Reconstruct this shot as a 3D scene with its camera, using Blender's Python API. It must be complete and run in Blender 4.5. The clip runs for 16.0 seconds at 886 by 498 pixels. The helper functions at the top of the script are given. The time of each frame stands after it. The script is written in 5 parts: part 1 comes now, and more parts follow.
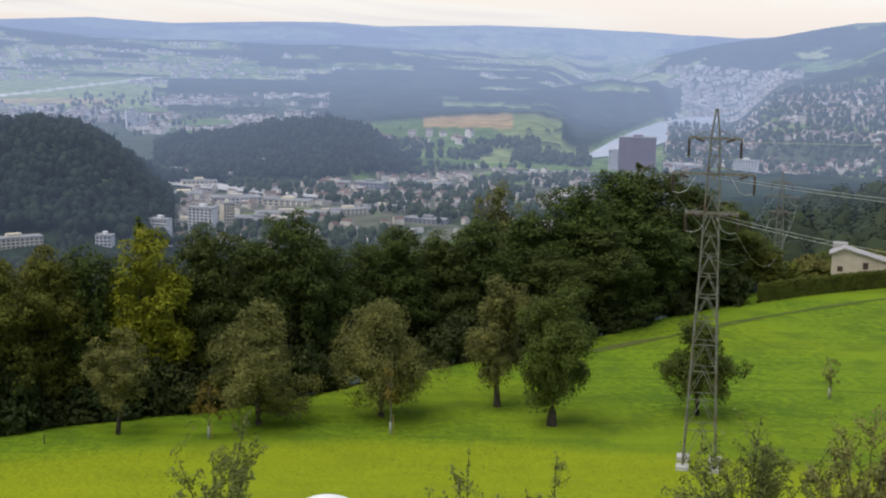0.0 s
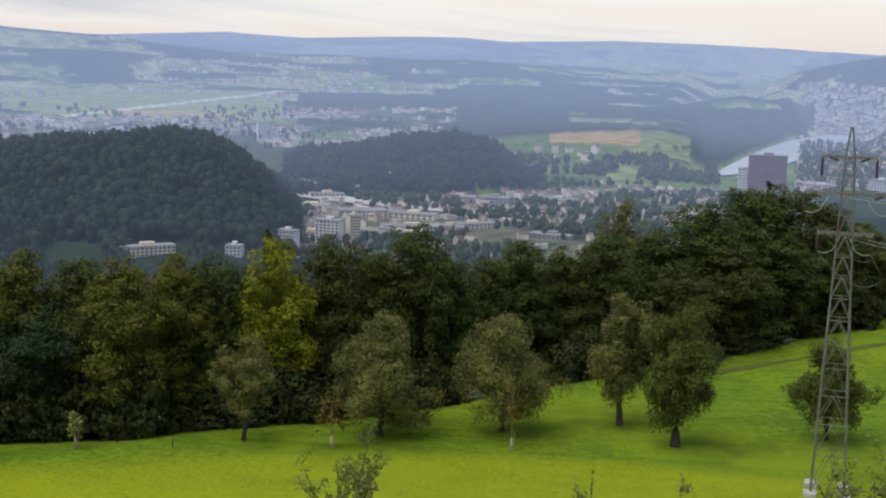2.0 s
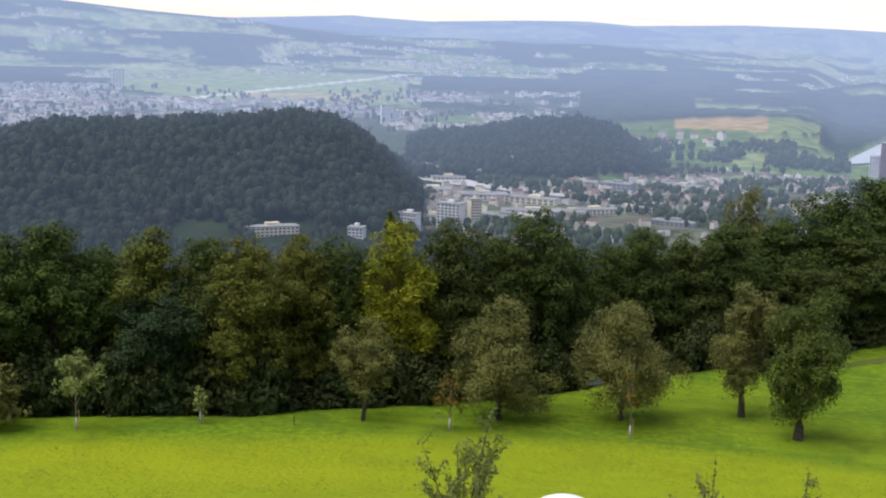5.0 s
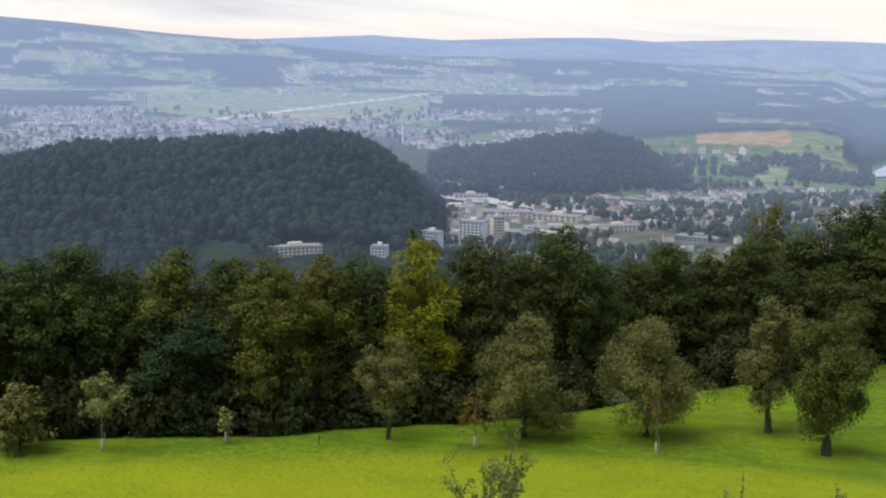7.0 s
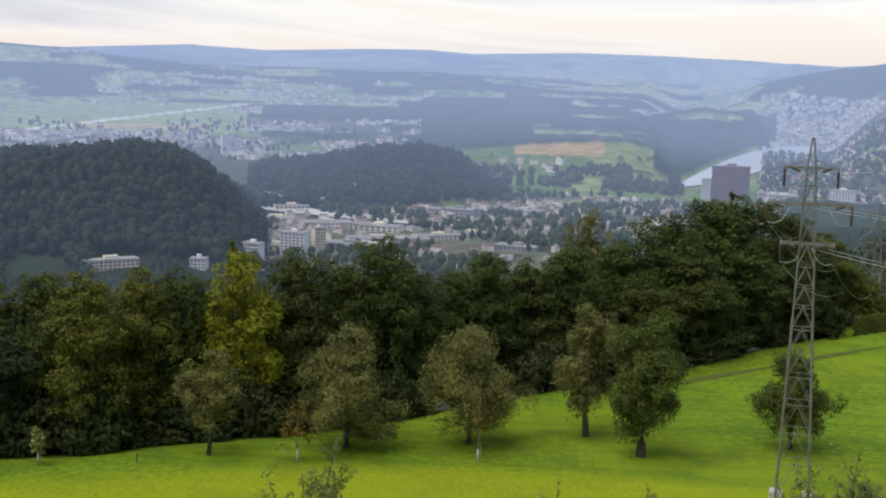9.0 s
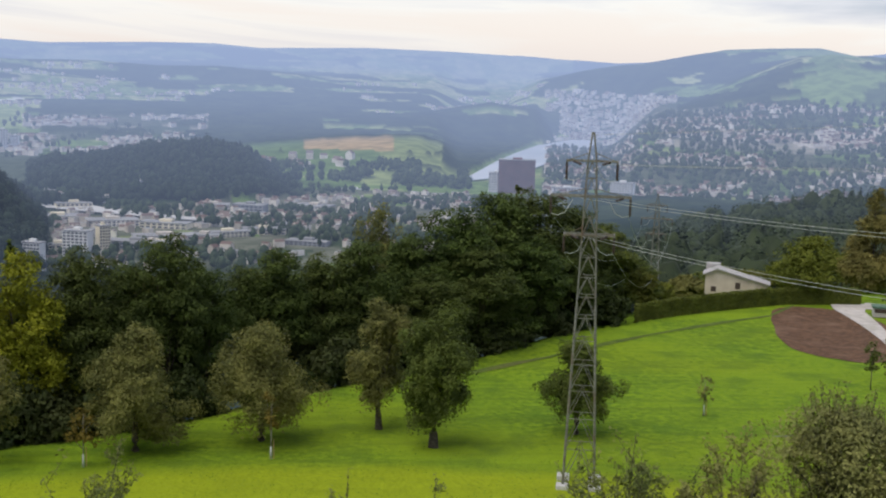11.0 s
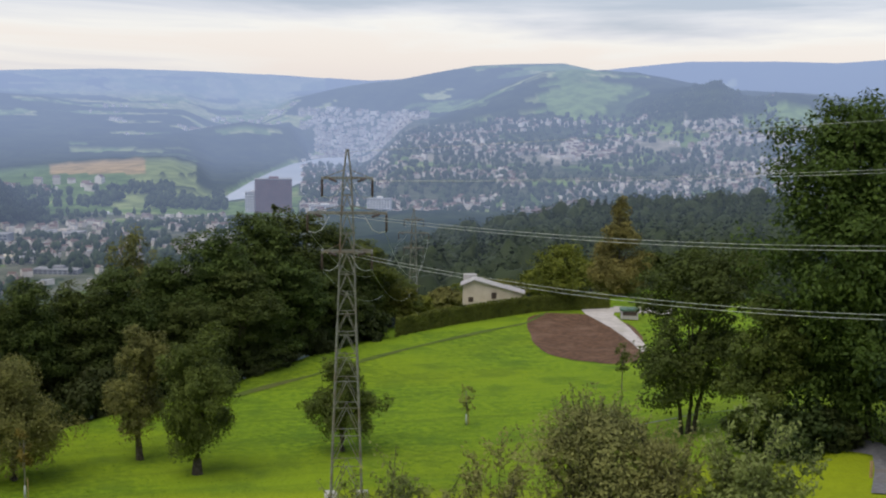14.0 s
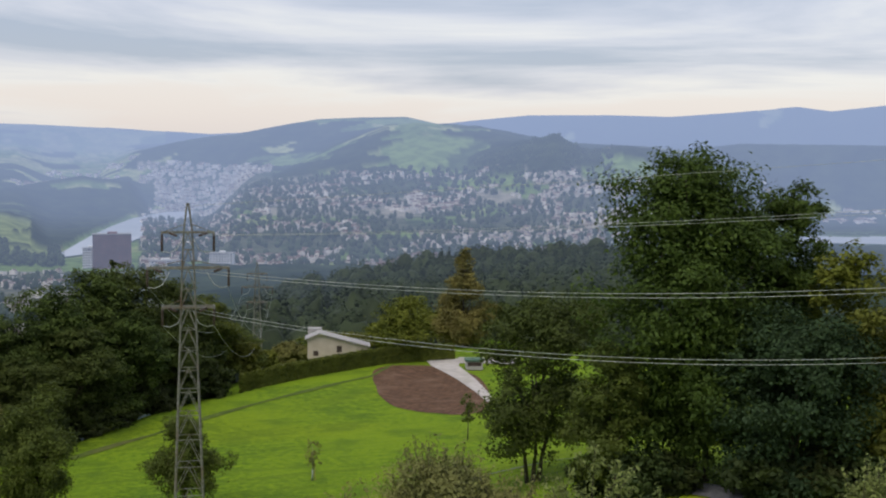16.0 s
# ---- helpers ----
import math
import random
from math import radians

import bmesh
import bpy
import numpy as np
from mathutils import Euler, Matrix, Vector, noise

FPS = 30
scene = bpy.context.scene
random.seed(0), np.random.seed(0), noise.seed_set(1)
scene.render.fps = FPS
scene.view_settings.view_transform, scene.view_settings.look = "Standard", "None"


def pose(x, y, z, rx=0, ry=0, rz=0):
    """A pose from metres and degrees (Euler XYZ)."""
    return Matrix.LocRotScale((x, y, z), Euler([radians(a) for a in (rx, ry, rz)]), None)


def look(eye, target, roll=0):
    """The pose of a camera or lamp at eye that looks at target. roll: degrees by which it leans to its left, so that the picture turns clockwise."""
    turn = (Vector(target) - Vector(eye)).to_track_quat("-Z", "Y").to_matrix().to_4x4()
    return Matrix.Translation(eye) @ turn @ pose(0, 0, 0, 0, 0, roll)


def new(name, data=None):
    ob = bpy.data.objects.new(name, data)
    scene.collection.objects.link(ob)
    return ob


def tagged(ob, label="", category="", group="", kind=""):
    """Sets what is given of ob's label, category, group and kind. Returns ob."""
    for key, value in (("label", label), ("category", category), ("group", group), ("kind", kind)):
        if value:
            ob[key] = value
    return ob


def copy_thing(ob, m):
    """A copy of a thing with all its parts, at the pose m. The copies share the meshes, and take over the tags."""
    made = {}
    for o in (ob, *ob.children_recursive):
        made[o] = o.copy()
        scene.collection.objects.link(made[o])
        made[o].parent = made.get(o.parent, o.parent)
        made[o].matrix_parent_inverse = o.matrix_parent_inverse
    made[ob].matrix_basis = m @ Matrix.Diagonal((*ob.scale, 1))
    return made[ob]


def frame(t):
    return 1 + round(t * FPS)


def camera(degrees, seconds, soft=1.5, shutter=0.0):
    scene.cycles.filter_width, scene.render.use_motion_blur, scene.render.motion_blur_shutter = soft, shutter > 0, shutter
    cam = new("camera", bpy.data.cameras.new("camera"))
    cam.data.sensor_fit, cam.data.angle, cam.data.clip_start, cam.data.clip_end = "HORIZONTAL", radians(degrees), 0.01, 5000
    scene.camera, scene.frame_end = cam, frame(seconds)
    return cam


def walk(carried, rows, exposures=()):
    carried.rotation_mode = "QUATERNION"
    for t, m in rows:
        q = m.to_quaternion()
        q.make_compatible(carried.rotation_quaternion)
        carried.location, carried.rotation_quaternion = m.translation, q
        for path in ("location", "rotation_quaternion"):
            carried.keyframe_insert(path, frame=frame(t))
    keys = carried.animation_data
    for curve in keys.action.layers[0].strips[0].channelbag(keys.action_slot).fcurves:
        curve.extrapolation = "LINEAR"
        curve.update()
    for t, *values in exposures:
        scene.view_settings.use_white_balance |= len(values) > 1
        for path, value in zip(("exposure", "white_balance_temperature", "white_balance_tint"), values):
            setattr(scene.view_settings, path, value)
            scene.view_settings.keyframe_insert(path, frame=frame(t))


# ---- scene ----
# Camera: turns on the spot at a lookout, held half a metre in front of the body
cam = camera(37.91, 16.0, soft=2.1)
EYE = 30.0
ARM = 0.5
ROWS = [
    (0.0, -0.00, -9.40, -1.00),
    (0.5, 0.76, -8.45, -0.56),
    (1.0, 2.87, -8.18, -0.82),
    (1.5, 3.85, -8.11, -1.18),
    (2.0, 5.60, -8.84, -1.20),
    (2.5, 7.08, -9.32, -1.61),
    (3.0, 8.49, -9.46, -1.61),
    (3.5, 9.61, -9.55, -1.54),
    (4.0, 10.24, -9.66, -1.42),
    (4.5, 10.76, -9.71, -1.54),
    (7.0, 11.94, -8.87, -0.56),
    (7.5, 11.48, -8.59, -0.73),
    (8.0, 9.99, -8.52, -1.23),
    (8.5, 7.62, -8.42, -0.95),
    (9.0, 4.04, -8.28, -1.13),
    (11.5, -7.37, -8.33, -0.67),
    (12.0, -9.80, -7.86, 0.24),
    (12.5, -11.83, -7.55, -0.47),
    (13.0, -13.68, -7.41, -0.04),
    (13.5, -15.21, -7.36, -0.70),
    (14.0, -16.11, -7.30, -0.71),
    (14.5, -18.27, -6.92, -0.80),
    (15.0, -20.59, -5.49, -1.03),
    (15.5, -22.09, -4.96, -0.67),
    (16.0, -23.04, -4.88, -0.66),
]
walk(cam, [(t, pose(-ARM * math.sin(radians(yaw)), ARM * (math.cos(radians(yaw)) - 1), EYE, 90 + pitch, roll, yaw)) for t, yaw, pitch, roll in ROWS],
     exposures=[(0.0, -0.02), (1.0, -0.07), (2.0, -0.10), (2.7, 0.06), (3.5, 0.22), (4.5, 0.25), (7.5, 0.06), (9.0, 0.02), (11.5, -0.06), (12.5, -0.11), (14.5, -0.12), (16.0, -0.22)])

# ---- light: bright overcast sky with streaks of cloud, a weak wide sun ----
SUN_ELEV, SUN_AZ = 62.0, -125.0     # azimuth clockwise from straight ahead (+y)
world = bpy.data.worlds.new("world")
scene.world = world
world.use_nodes = True
wn, wl = world.node_tree.nodes, world.node_tree.links
wn.clear()
w_out = wn.new("ShaderNodeOutputWorld")
w_add = wn.new("ShaderNodeAddShader")
w_sky = wn.new("ShaderNodeTexSky")
w_sky.sky_type = "NISHITA"
w_sky.sun_disc = False
w_sky.sun_elevation = radians(SUN_ELEV)
w_sky.sun_rotation = radians(SUN_AZ)
w_b1 = wn.new("ShaderNodeBackground")
w_b1.inputs[1].default_value = 0.05
w_b2 = wn.new("ShaderNodeBackground")
w_b2.inputs[1].default_value = 0.785
w_tc = wn.new("ShaderNodeTexCoord")
w_sep = wn.new("ShaderNodeSeparateXYZ")
w_map = wn.new("ShaderNodeMapping")
w_map.inputs["Scale"].default_value = (1.7, 1.7, 13.0)
w_map.inputs["Location"].default_value = (1.3, 0.4, 0.35)
w_noise = wn.new("ShaderNodeTexNoise")
w_noise.inputs["Scale"].default_value = 1.0
w_noise.inputs["Detail"].default_value = 7.0
w_noise.inputs["Roughness"].default_value = 0.55
w_noise.inputs["Distortion"].default_value = 0.8
w_cover = wn.new("ShaderNodeMapRange")      # clouds thicken away from the horizon
w_cover.inputs["From Min"].default_value = 0.004
w_cover.inputs["From Max"].default_value = 0.07
w_cover.inputs["To Min"].default_value = -0.15
w_cover.inputs["To Max"].default_value = 0.15
w_sum = wn.new("ShaderNodeMath")
w_ramp = wn.new("ShaderNodeValToRGB")
cr = w_ramp.color_ramp
cr.elements[0].position, cr.elements[0].color = 0.38, (0.95, 0.855, 0.835, 1)
cr.elements[1].position, cr.elements[1].color = 0.66, (0.42, 0.46, 0.61, 1)
e = cr.elements.new(0.46); e.color = (0.96, 0.915, 0.915, 1)
e = cr.elements.new(0.555); e.color = (0.71, 0.70, 0.81, 1)
wl.new(w_tc.outputs["Generated"], w_map.inputs["Vector"])
wl.new(w_tc.outputs["Generated"], w_sep.inputs[0])
wl.new(w_map.outputs[0], w_noise.inputs["Vector"])
wl.new(w_sep.outputs["Z"], w_cover.inputs["Value"])
wl.new(w_noise.outputs[0], w_sum.inputs[0])
wl.new(w_cover.outputs[0], w_sum.inputs[1])
wl.new(w_sum.outputs[0], w_ramp.inputs[0])
wl.new(w_ramp.outputs[0], w_b2.inputs[0])
wl.new(w_sky.outputs[0], w_b1.inputs[0])
wl.new(w_b1.outputs[0], w_add.inputs[0])
wl.new(w_b2.outputs[0], w_add.inputs[1])
wl.new(w_add.outputs[0], w_out.inputs[0])

sun = new("sun", bpy.data.lights.new("sun", "SUN"))
sun.data.energy, sun.data.angle, sun.data.color = 2.3, radians(55), (1.0, 0.94, 0.84)
sd = Vector((math.sin(radians(SUN_AZ)) * math.cos(radians(SUN_ELEV)), math.cos(radians(SUN_AZ)) * math.cos(radians(SUN_ELEV)), math.sin(radians(SUN_ELEV))))
sun.matrix_world = look(sd * 100, (0, 0, 0))


# ---- materials ----
def material(name, rough=0.8, metal=0.0):
    m = bpy.data.materials.new(name)
    m.use_nodes = True
    b = m.node_tree.nodes["Principled BSDF"]
    b.inputs["Roughness"].default_value = rough
    b.inputs["Metallic"].default_value = metal
    b.inputs["Specular IOR Level"].default_value = 0.3
    return m, m.node_tree.nodes, m.node_tree.links, b


def mixed(nodes, links, a, b, factor):
    """Mix of two colours (sockets or tuples) by a factor socket."""
    mx = nodes.new("ShaderNodeMix")
    mx.data_type = "RGBA"
    for slot, c in ((6, a), (7, b)):
        if isinstance(c, tuple):
            mx.inputs[slot].default_value = (*c, 1)
        else:
            links.new(c, mx.inputs[slot])
    links.new(factor, mx.inputs[0])
    return mx.outputs[2]


def noise_node(nodes, links, scale, detail=4.0, coords="Object", lo=0.35, hi=0.65):
    tc = nodes.new("ShaderNodeTexCoord")
    n = nodes.new("ShaderNodeTexNoise")
    n.inputs["Scale"].default_value, n.inputs["Detail"].default_value = scale, detail
    links.new(tc.outputs[coords], n.inputs["Vector"])
    r = nodes.new("ShaderNodeMapRange")
    r.inputs["From Min"].default_value, r.inputs["From Max"].default_value = lo, hi
    links.new(n.outputs[0], r.inputs["Value"])
    return r.outputs[0]


def surface(name, c1, c2, scale=3.0, rough=0.8, metal=0.0, bump=0.3, c3=None):
    """A worn surface in two colours, at two scales, with relief."""
    m, nodes, links, b = material(name, rough, metal)
    col = mixed(nodes, links, c1, c2, noise_node(nodes, links, scale))
    if c3:
        col = mixed(nodes, links, col, c3, noise_node(nodes, links, scale * 0.17, 6, lo=0.5, hi=0.7))
    links.new(col, b.inputs["Base Color"])
    bp = nodes.new("ShaderNodeBump")
    bp.inputs["Strength"].default_value = bump
    bp.inputs["Distance"].default_value = 0.05
    links.new(noise_node(nodes, links, scale * 6), bp.inputs["Height"])
    links.new(bp.outputs[0], b.inputs["Normal"])
    return m


def leaves(name, c1, c2, c3, through_light=0.22, clump=0.55):
    """Foliage: each leaf spray its own shade, each tree its own hue, light shining through."""
    m, nodes, links, b = material(name, 0.6)
    b.inputs["Specular IOR Level"].default_value = 0.12
    geo = nodes.new("ShaderNodeNewGeometry")
    info = nodes.new("ShaderNodeObjectInfo")
    spread = nodes.new("ShaderNodeMapRange")
    spread.inputs["To Min"].default_value, spread.inputs["To Max"].default_value = 0.28, 0.80
    links.new(geo.outputs["Random Per Island"], spread.inputs["Value"])
    col = mixed(nodes, links, c1, c2, spread.outputs[0])
    dim = nodes.new("ShaderNodeMix")
    dim.data_type, dim.blend_type = "RGBA", "MULTIPLY"
    dim.inputs[7].default_value = (0.50, 0.56, 0.60, 1)
    links.new(noise_node(nodes, links, clump, 3, lo=0.40, hi=0.62), dim.inputs[0])
    links.new(col, dim.inputs[6])
    col = dim.outputs[2]
    half = nodes.new("ShaderNodeMath")
    half.operation = "MULTIPLY"
    half.inputs[1].default_value = 0.6
    links.new(info.outputs["Random"], half.inputs[0])
    col = mixed(nodes, links, col, c3, half.outputs[0])
    links.new(col, b.inputs["Base Color"])
    tr = nodes.new("ShaderNodeBsdfTranslucent")
    links.new(col, tr.inputs[0])
    mx = nodes.new("ShaderNodeMixShader")
    mx.inputs[0].default_value = through_light
    links.new(b.outputs[0], mx.inputs[1])
    links.new(tr.outputs[0], mx.inputs[2])
    links.new(mx.outputs[0], nodes["Material Output"].inputs[0])
    return m


HAZE_TINT = (0.370, 0.474, 0.730)        # blue haze colour, painted on far surfaces as emission


def painted_haze(m, strength=1.0):
    """Paints haze into a material: blue emission replaces its shading with distance, from 250 m on."""
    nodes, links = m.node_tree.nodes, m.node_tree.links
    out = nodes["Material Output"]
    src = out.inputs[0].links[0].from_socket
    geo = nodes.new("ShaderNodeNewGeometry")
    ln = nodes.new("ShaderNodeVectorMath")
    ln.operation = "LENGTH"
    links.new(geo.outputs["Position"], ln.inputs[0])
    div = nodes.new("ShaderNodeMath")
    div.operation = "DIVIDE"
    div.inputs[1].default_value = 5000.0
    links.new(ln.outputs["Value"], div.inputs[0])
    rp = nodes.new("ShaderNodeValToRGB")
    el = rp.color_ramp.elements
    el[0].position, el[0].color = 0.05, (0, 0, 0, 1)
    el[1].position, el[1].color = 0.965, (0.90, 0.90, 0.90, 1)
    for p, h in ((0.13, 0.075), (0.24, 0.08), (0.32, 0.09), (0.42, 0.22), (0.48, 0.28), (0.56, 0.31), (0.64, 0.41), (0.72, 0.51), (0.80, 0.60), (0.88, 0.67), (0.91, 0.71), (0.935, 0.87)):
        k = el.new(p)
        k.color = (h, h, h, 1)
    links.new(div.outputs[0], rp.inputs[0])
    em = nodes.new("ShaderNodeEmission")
    em.inputs[0].default_value = (*HAZE_TINT, 1)
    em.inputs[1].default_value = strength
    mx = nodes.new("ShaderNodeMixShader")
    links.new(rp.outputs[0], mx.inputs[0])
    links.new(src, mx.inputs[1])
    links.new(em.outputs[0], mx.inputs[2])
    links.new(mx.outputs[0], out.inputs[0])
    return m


LEAF_DARK = leaves("leaf_dark", (0.035, 0.059, 0.013), (0.118, 0.160, 0.031), (0.076, 0.087, 0.021))
LEAF_MID = leaves("leaf_mid", (0.055, 0.086, 0.013), (0.154, 0.187, 0.031), (0.149, 0.138, 0.022))
LEAF_YELLOW = leaves("leaf_yellow", (0.15, 0.165, 0.010), (0.33, 0.33, 0.022), (0.25, 0.245, 0.016))
LEAF_DEEP = leaves("leaf_deep", (0.028, 0.056, 0.010), (0.105, 0.155, 0.024), (0.062, 0.090, 0.016))
LEAF_UNDER = leaves("leaf_undergrowth", (0.020, 0.036, 0.011), (0.070, 0.098, 0.025), (0.063, 0.063, 0.020))
LEAF_TWIG = leaves("leaf_twig", (0.115, 0.135, 0.030), (0.290, 0.311, 0.088), (0.203, 0.216, 0.054))
LEAF_LIME = leaves("leaf_lime", (0.09, 0.115, 0.013), (0.22, 0.24, 0.032), (0.16, 0.165, 0.025))
TUFT = leaves("grass_tuft", (0.07, 0.14, 0.010), (0.15, 0.24, 0.014), (0.15, 0.21, 0.012), 0.3)
LEAF_BLUE = leaves("leaf_bluegreen", (0.021, 0.044, 0.016), (0.060, 0.099, 0.039), (0.040, 0.064, 0.025))
LEAF_OLIVE = leaves("leaf_olive", (0.106, 0.112, 0.027), (0.256, 0.256, 0.073), (0.181, 0.163, 0.045))
LEAF_PEAR = leaves("leaf_pear", (0.049, 0.075, 0.012), (0.149, 0.181, 0.033), (0.099, 0.121, 0.024))
LEAF_LIGHT = leaves("leaf_light", (0.135, 0.176, 0.041), (0.324, 0.365, 0.115), (0.216, 0.243, 0.068))
LEAF_RUST = leaves("leaf_rust", (0.12, 0.085, 0.02), (0.24, 0.16, 0.03), (0.14, 0.12, 0.02))
LEAF_GOLD = leaves("leaf_gold", (0.145, 0.132, 0.032), (0.30, 0.255, 0.075), (0.22, 0.185, 0.055))
LEAF_SHRUB = leaves("leaf_shrub", (0.065, 0.081, 0.021), (0.390, 0.377, 0.124), (0.247, 0.234, 0.068))
BARK = surface("bark", (0.045, 0.036, 0.026), (0.12, 0.10, 0.075), 4.0, 0.95, bump=0.8)
BARK_PALE = surface("bark_pale", (0.16, 0.15, 0.12), (0.27, 0.25, 0.20), 6.0, 0.9, bump=0.5)
STEEL = surface("galvanised_steel", (0.15, 0.15, 0.125), (0.25, 0.245, 0.21), 5.0, 0.6, 0.3, 0.15, (0.16, 0.115, 0.075))
RUSTED = surface("dark_insulator", (0.05, 0.035, 0.03), (0.09, 0.06, 0.05), 8.0, 0.4)
CONCRETE = surface("concrete", (0.42, 0.41, 0.38), (0.55, 0.53, 0.50), 2.0, 0.9, c3=(0.33, 0.32, 0.28))
WIRE = surface("wire", (0.34, 0.36, 0.33), (0.44, 0.46, 0.42), 1.0, 0.45, 0.4, 0.0)
SOIL = surface("bare_soil", (0.085, 0.045, 0.024), (0.165, 0.090, 0.048), 1.6, 0.95, bump=1.0, c3=(0.19, 0.115, 0.07))
GRAVEL = surface("pale_gravel", (0.42, 0.38, 0.34), (0.56, 0.52, 0.47), 1.2, 0.95, bump=0.4, c3=(0.38, 0.35, 0.29))
ASPHALT = surface("asphalt", (0.13, 0.13, 0.135), (0.19, 0.19, 0.195), 3.0, 0.9, bump=0.3, c3=(0.16, 0.14, 0.12))
PLASTER = surface("beige_plaster", (0.52, 0.43, 0.34), (0.60, 0.51, 0.42), 0.8, 0.9, bump=0.15, c3=(0.45, 0.37, 0.30))
SHEET = surface("roof_sheet", (0.36, 0.34, 0.33), (0.46, 0.43, 0.41), 1.5, 0.6, 0.1, 0.1, (0.44, 0.38, 0.34))
WHITE = surface("white_paint", (0.74, 0.74, 0.72), (0.82, 0.82, 0.80), 0.6, 0.7, bump=0.05)
TRAIL = surface("trodden_grass", (0.060, 0.095, 0.012), (0.105, 0.145, 0.018), 0.7, 0.95, bump=0.6, c3=(0.12, 0.11, 0.035))
GUARD = surface("pale_plastic", (0.34, 0.36, 0.32), (0.46, 0.47, 0.43), 5.0, 0.7, bump=0.1)
GREENBOX = surface("green_paint", (0.07, 0.13, 0.09), (0.11, 0.18, 0.13), 2.0, 0.6, bump=0.1)
WOOD = surface("post_wood", (0.30, 0.19, 0.09), (0.42, 0.28, 0.14), 6.0, 0.9)


def grass_material():
    m, nodes, links, b = material("meadow_grass", 0.9)
    b.inputs["Specular IOR Level"].default_value = 0.1
    # blades and clumps, paler swards, darker patches, and long streaks left by the mower
    col = mixed(nodes, links, (0.074, 0.146, 0.010), (0.196, 0.296, 0.014), noise_node(nodes, links, 1.4, 8, lo=0.32, hi=0.69))
    col = mixed(nodes, links, col, (0.188, 0.285, 0.013), noise_node(nodes, links, 0.06, 5, lo=0.42, hi=0.66))
    col = mixed(nodes, links, col, (0.080, 0.150, 0.013), noise_node(nodes, links, 0.21, 7, lo=0.52, hi=0.72))
    tc = nodes.new("ShaderNodeTexCoord")
    mp = nodes.new("ShaderNodeMapping")
    mp.inputs["Rotation"].default_value = (0, 0, radians(-28))
    mp.inputs["Scale"].default_value = (0.03, 0.55, 0.0)
    st = nodes.new("ShaderNodeTexNoise")
    st.inputs["Scale"].default_value, st.inputs["Detail"].default_value = 1.0, 3.0
    sr = nodes.new("ShaderNodeMapRange")
    sr.inputs["From Min"].default_value, sr.inputs["From Max"].default_value = 0.48, 0.66
    sr.inputs["To Max"].default_value = 0.42
    links.new(tc.outputs["Object"], mp.inputs[0])
    links.new(mp.outputs[0], st.inputs["Vector"])
    links.new(st.outputs[0], sr.inputs["Value"])
    col = mixed(nodes, links, col, (0.084, 0.140, 0.013), sr.outputs[0])
    at = nodes.new("ShaderNodeAttribute")
    at.attribute_name = "cover"
    col = mixed(nodes, links, col, (0.300, 0.340, 0.010), at.outputs["Fac"])
    links.new(col, b.inputs["Base Color"])
    bp = nodes.new("ShaderNodeBump")
    bp.inputs["Strength"].default_value, bp.inputs["Distance"].default_value = 0.5, 0.2
    links.new(noise_node(nodes, links, 2.5, 8), bp.inputs["Height"])
    links.new(bp.outputs[0], b.inputs["Normal"])
    return m


def land_material():
    """Far land: the kind of cover (meadow, wood, town, stubble) lies in the sheet as an attribute."""
    m, nodes, links, b = material("far_land", 0.95)
    b.inputs["Specular IOR Level"].default_value = 0.0
    at = nodes.new("ShaderNodeAttribute")
    at.attribute_name = "cover"
    dark = nodes.new("ShaderNodeMix")
    dark.data_type = "RGBA"
    dark.blend_type = "MULTIPLY"
    dark.inputs[7].default_value = (0.62, 0.66, 0.62, 1)
    links.new(noise_node(nodes, links, 0.03, 6, lo=0.4, hi=0.6), dark.inputs[0])
    links.new(at.outputs["Color"], dark.inputs[6])
    links.new(dark.outputs[2], b.inputs["Base Color"])
    # haze painted over the land colours as emission
    return painted_haze(m)


GRASS = grass_material()
LAND = land_material()
# far materials, each with the painted haze emission mixed in
FAR_LEAF = painted_haze(leaves("far_leaf", (0.008, 0.020, 0.013), (0.032, 0.054, 0.030), (0.03, 0.04, 0.015), 0.1, 0.05))
WOOD_LEAF = painted_haze(leaves("wood_leaf", (0.018, 0.036, 0.016), (0.062, 0.090, 0.034), (0.05, 0.058, 0.016), 0.1, 0.09))
TOWN_LEAF = painted_haze(leaves("town_leaf", (0.028, 0.050, 0.026), (0.075, 0.105, 0.045), (0.05, 0.07, 0.03), 0.1, 0.03))
FAR_WALL = painted_haze(surface("far_wall", (0.36, 0.31, 0.25), (0.80, 0.74, 0.65), 0.02, 0.9, bump=0.0))
FAR_ROOF = painted_haze(surface("far_roof", (0.12, 0.075, 0.058), (0.20, 0.15, 0.125), 0.02, 0.9, bump=0.0, c3=(0.22, 0.20, 0.20)))
FAR_WHITE = painted_haze(surface("far_white_wall", (0.66, 0.65, 0.62), (0.76, 0.75, 0.72), 0.05, 0.8, bump=0.0))
FAR_CREAM = painted_haze(surface("far_cream_wall", (0.68, 0.60, 0.42), (0.76, 0.68, 0.52), 0.05, 0.8, bump=0.0))
FAR_PURPLE = painted_haze(surface("far_purple_wall", (0.17, 0.085, 0.08), (0.23, 0.125, 0.115), 0.05, 0.8, bump=0.0))
FAR_GLASS = painted_haze(surface("far_window", (0.05, 0.06, 0.08), (0.10, 0.11, 0.13), 0.05, 0.3, bump=0.0))
FAR_GREY = painted_haze(surface("far_grey_roof", (0.22, 0.22, 0.22), (0.34, 0.34, 0.34), 0.03, 0.8, bump=0.0))
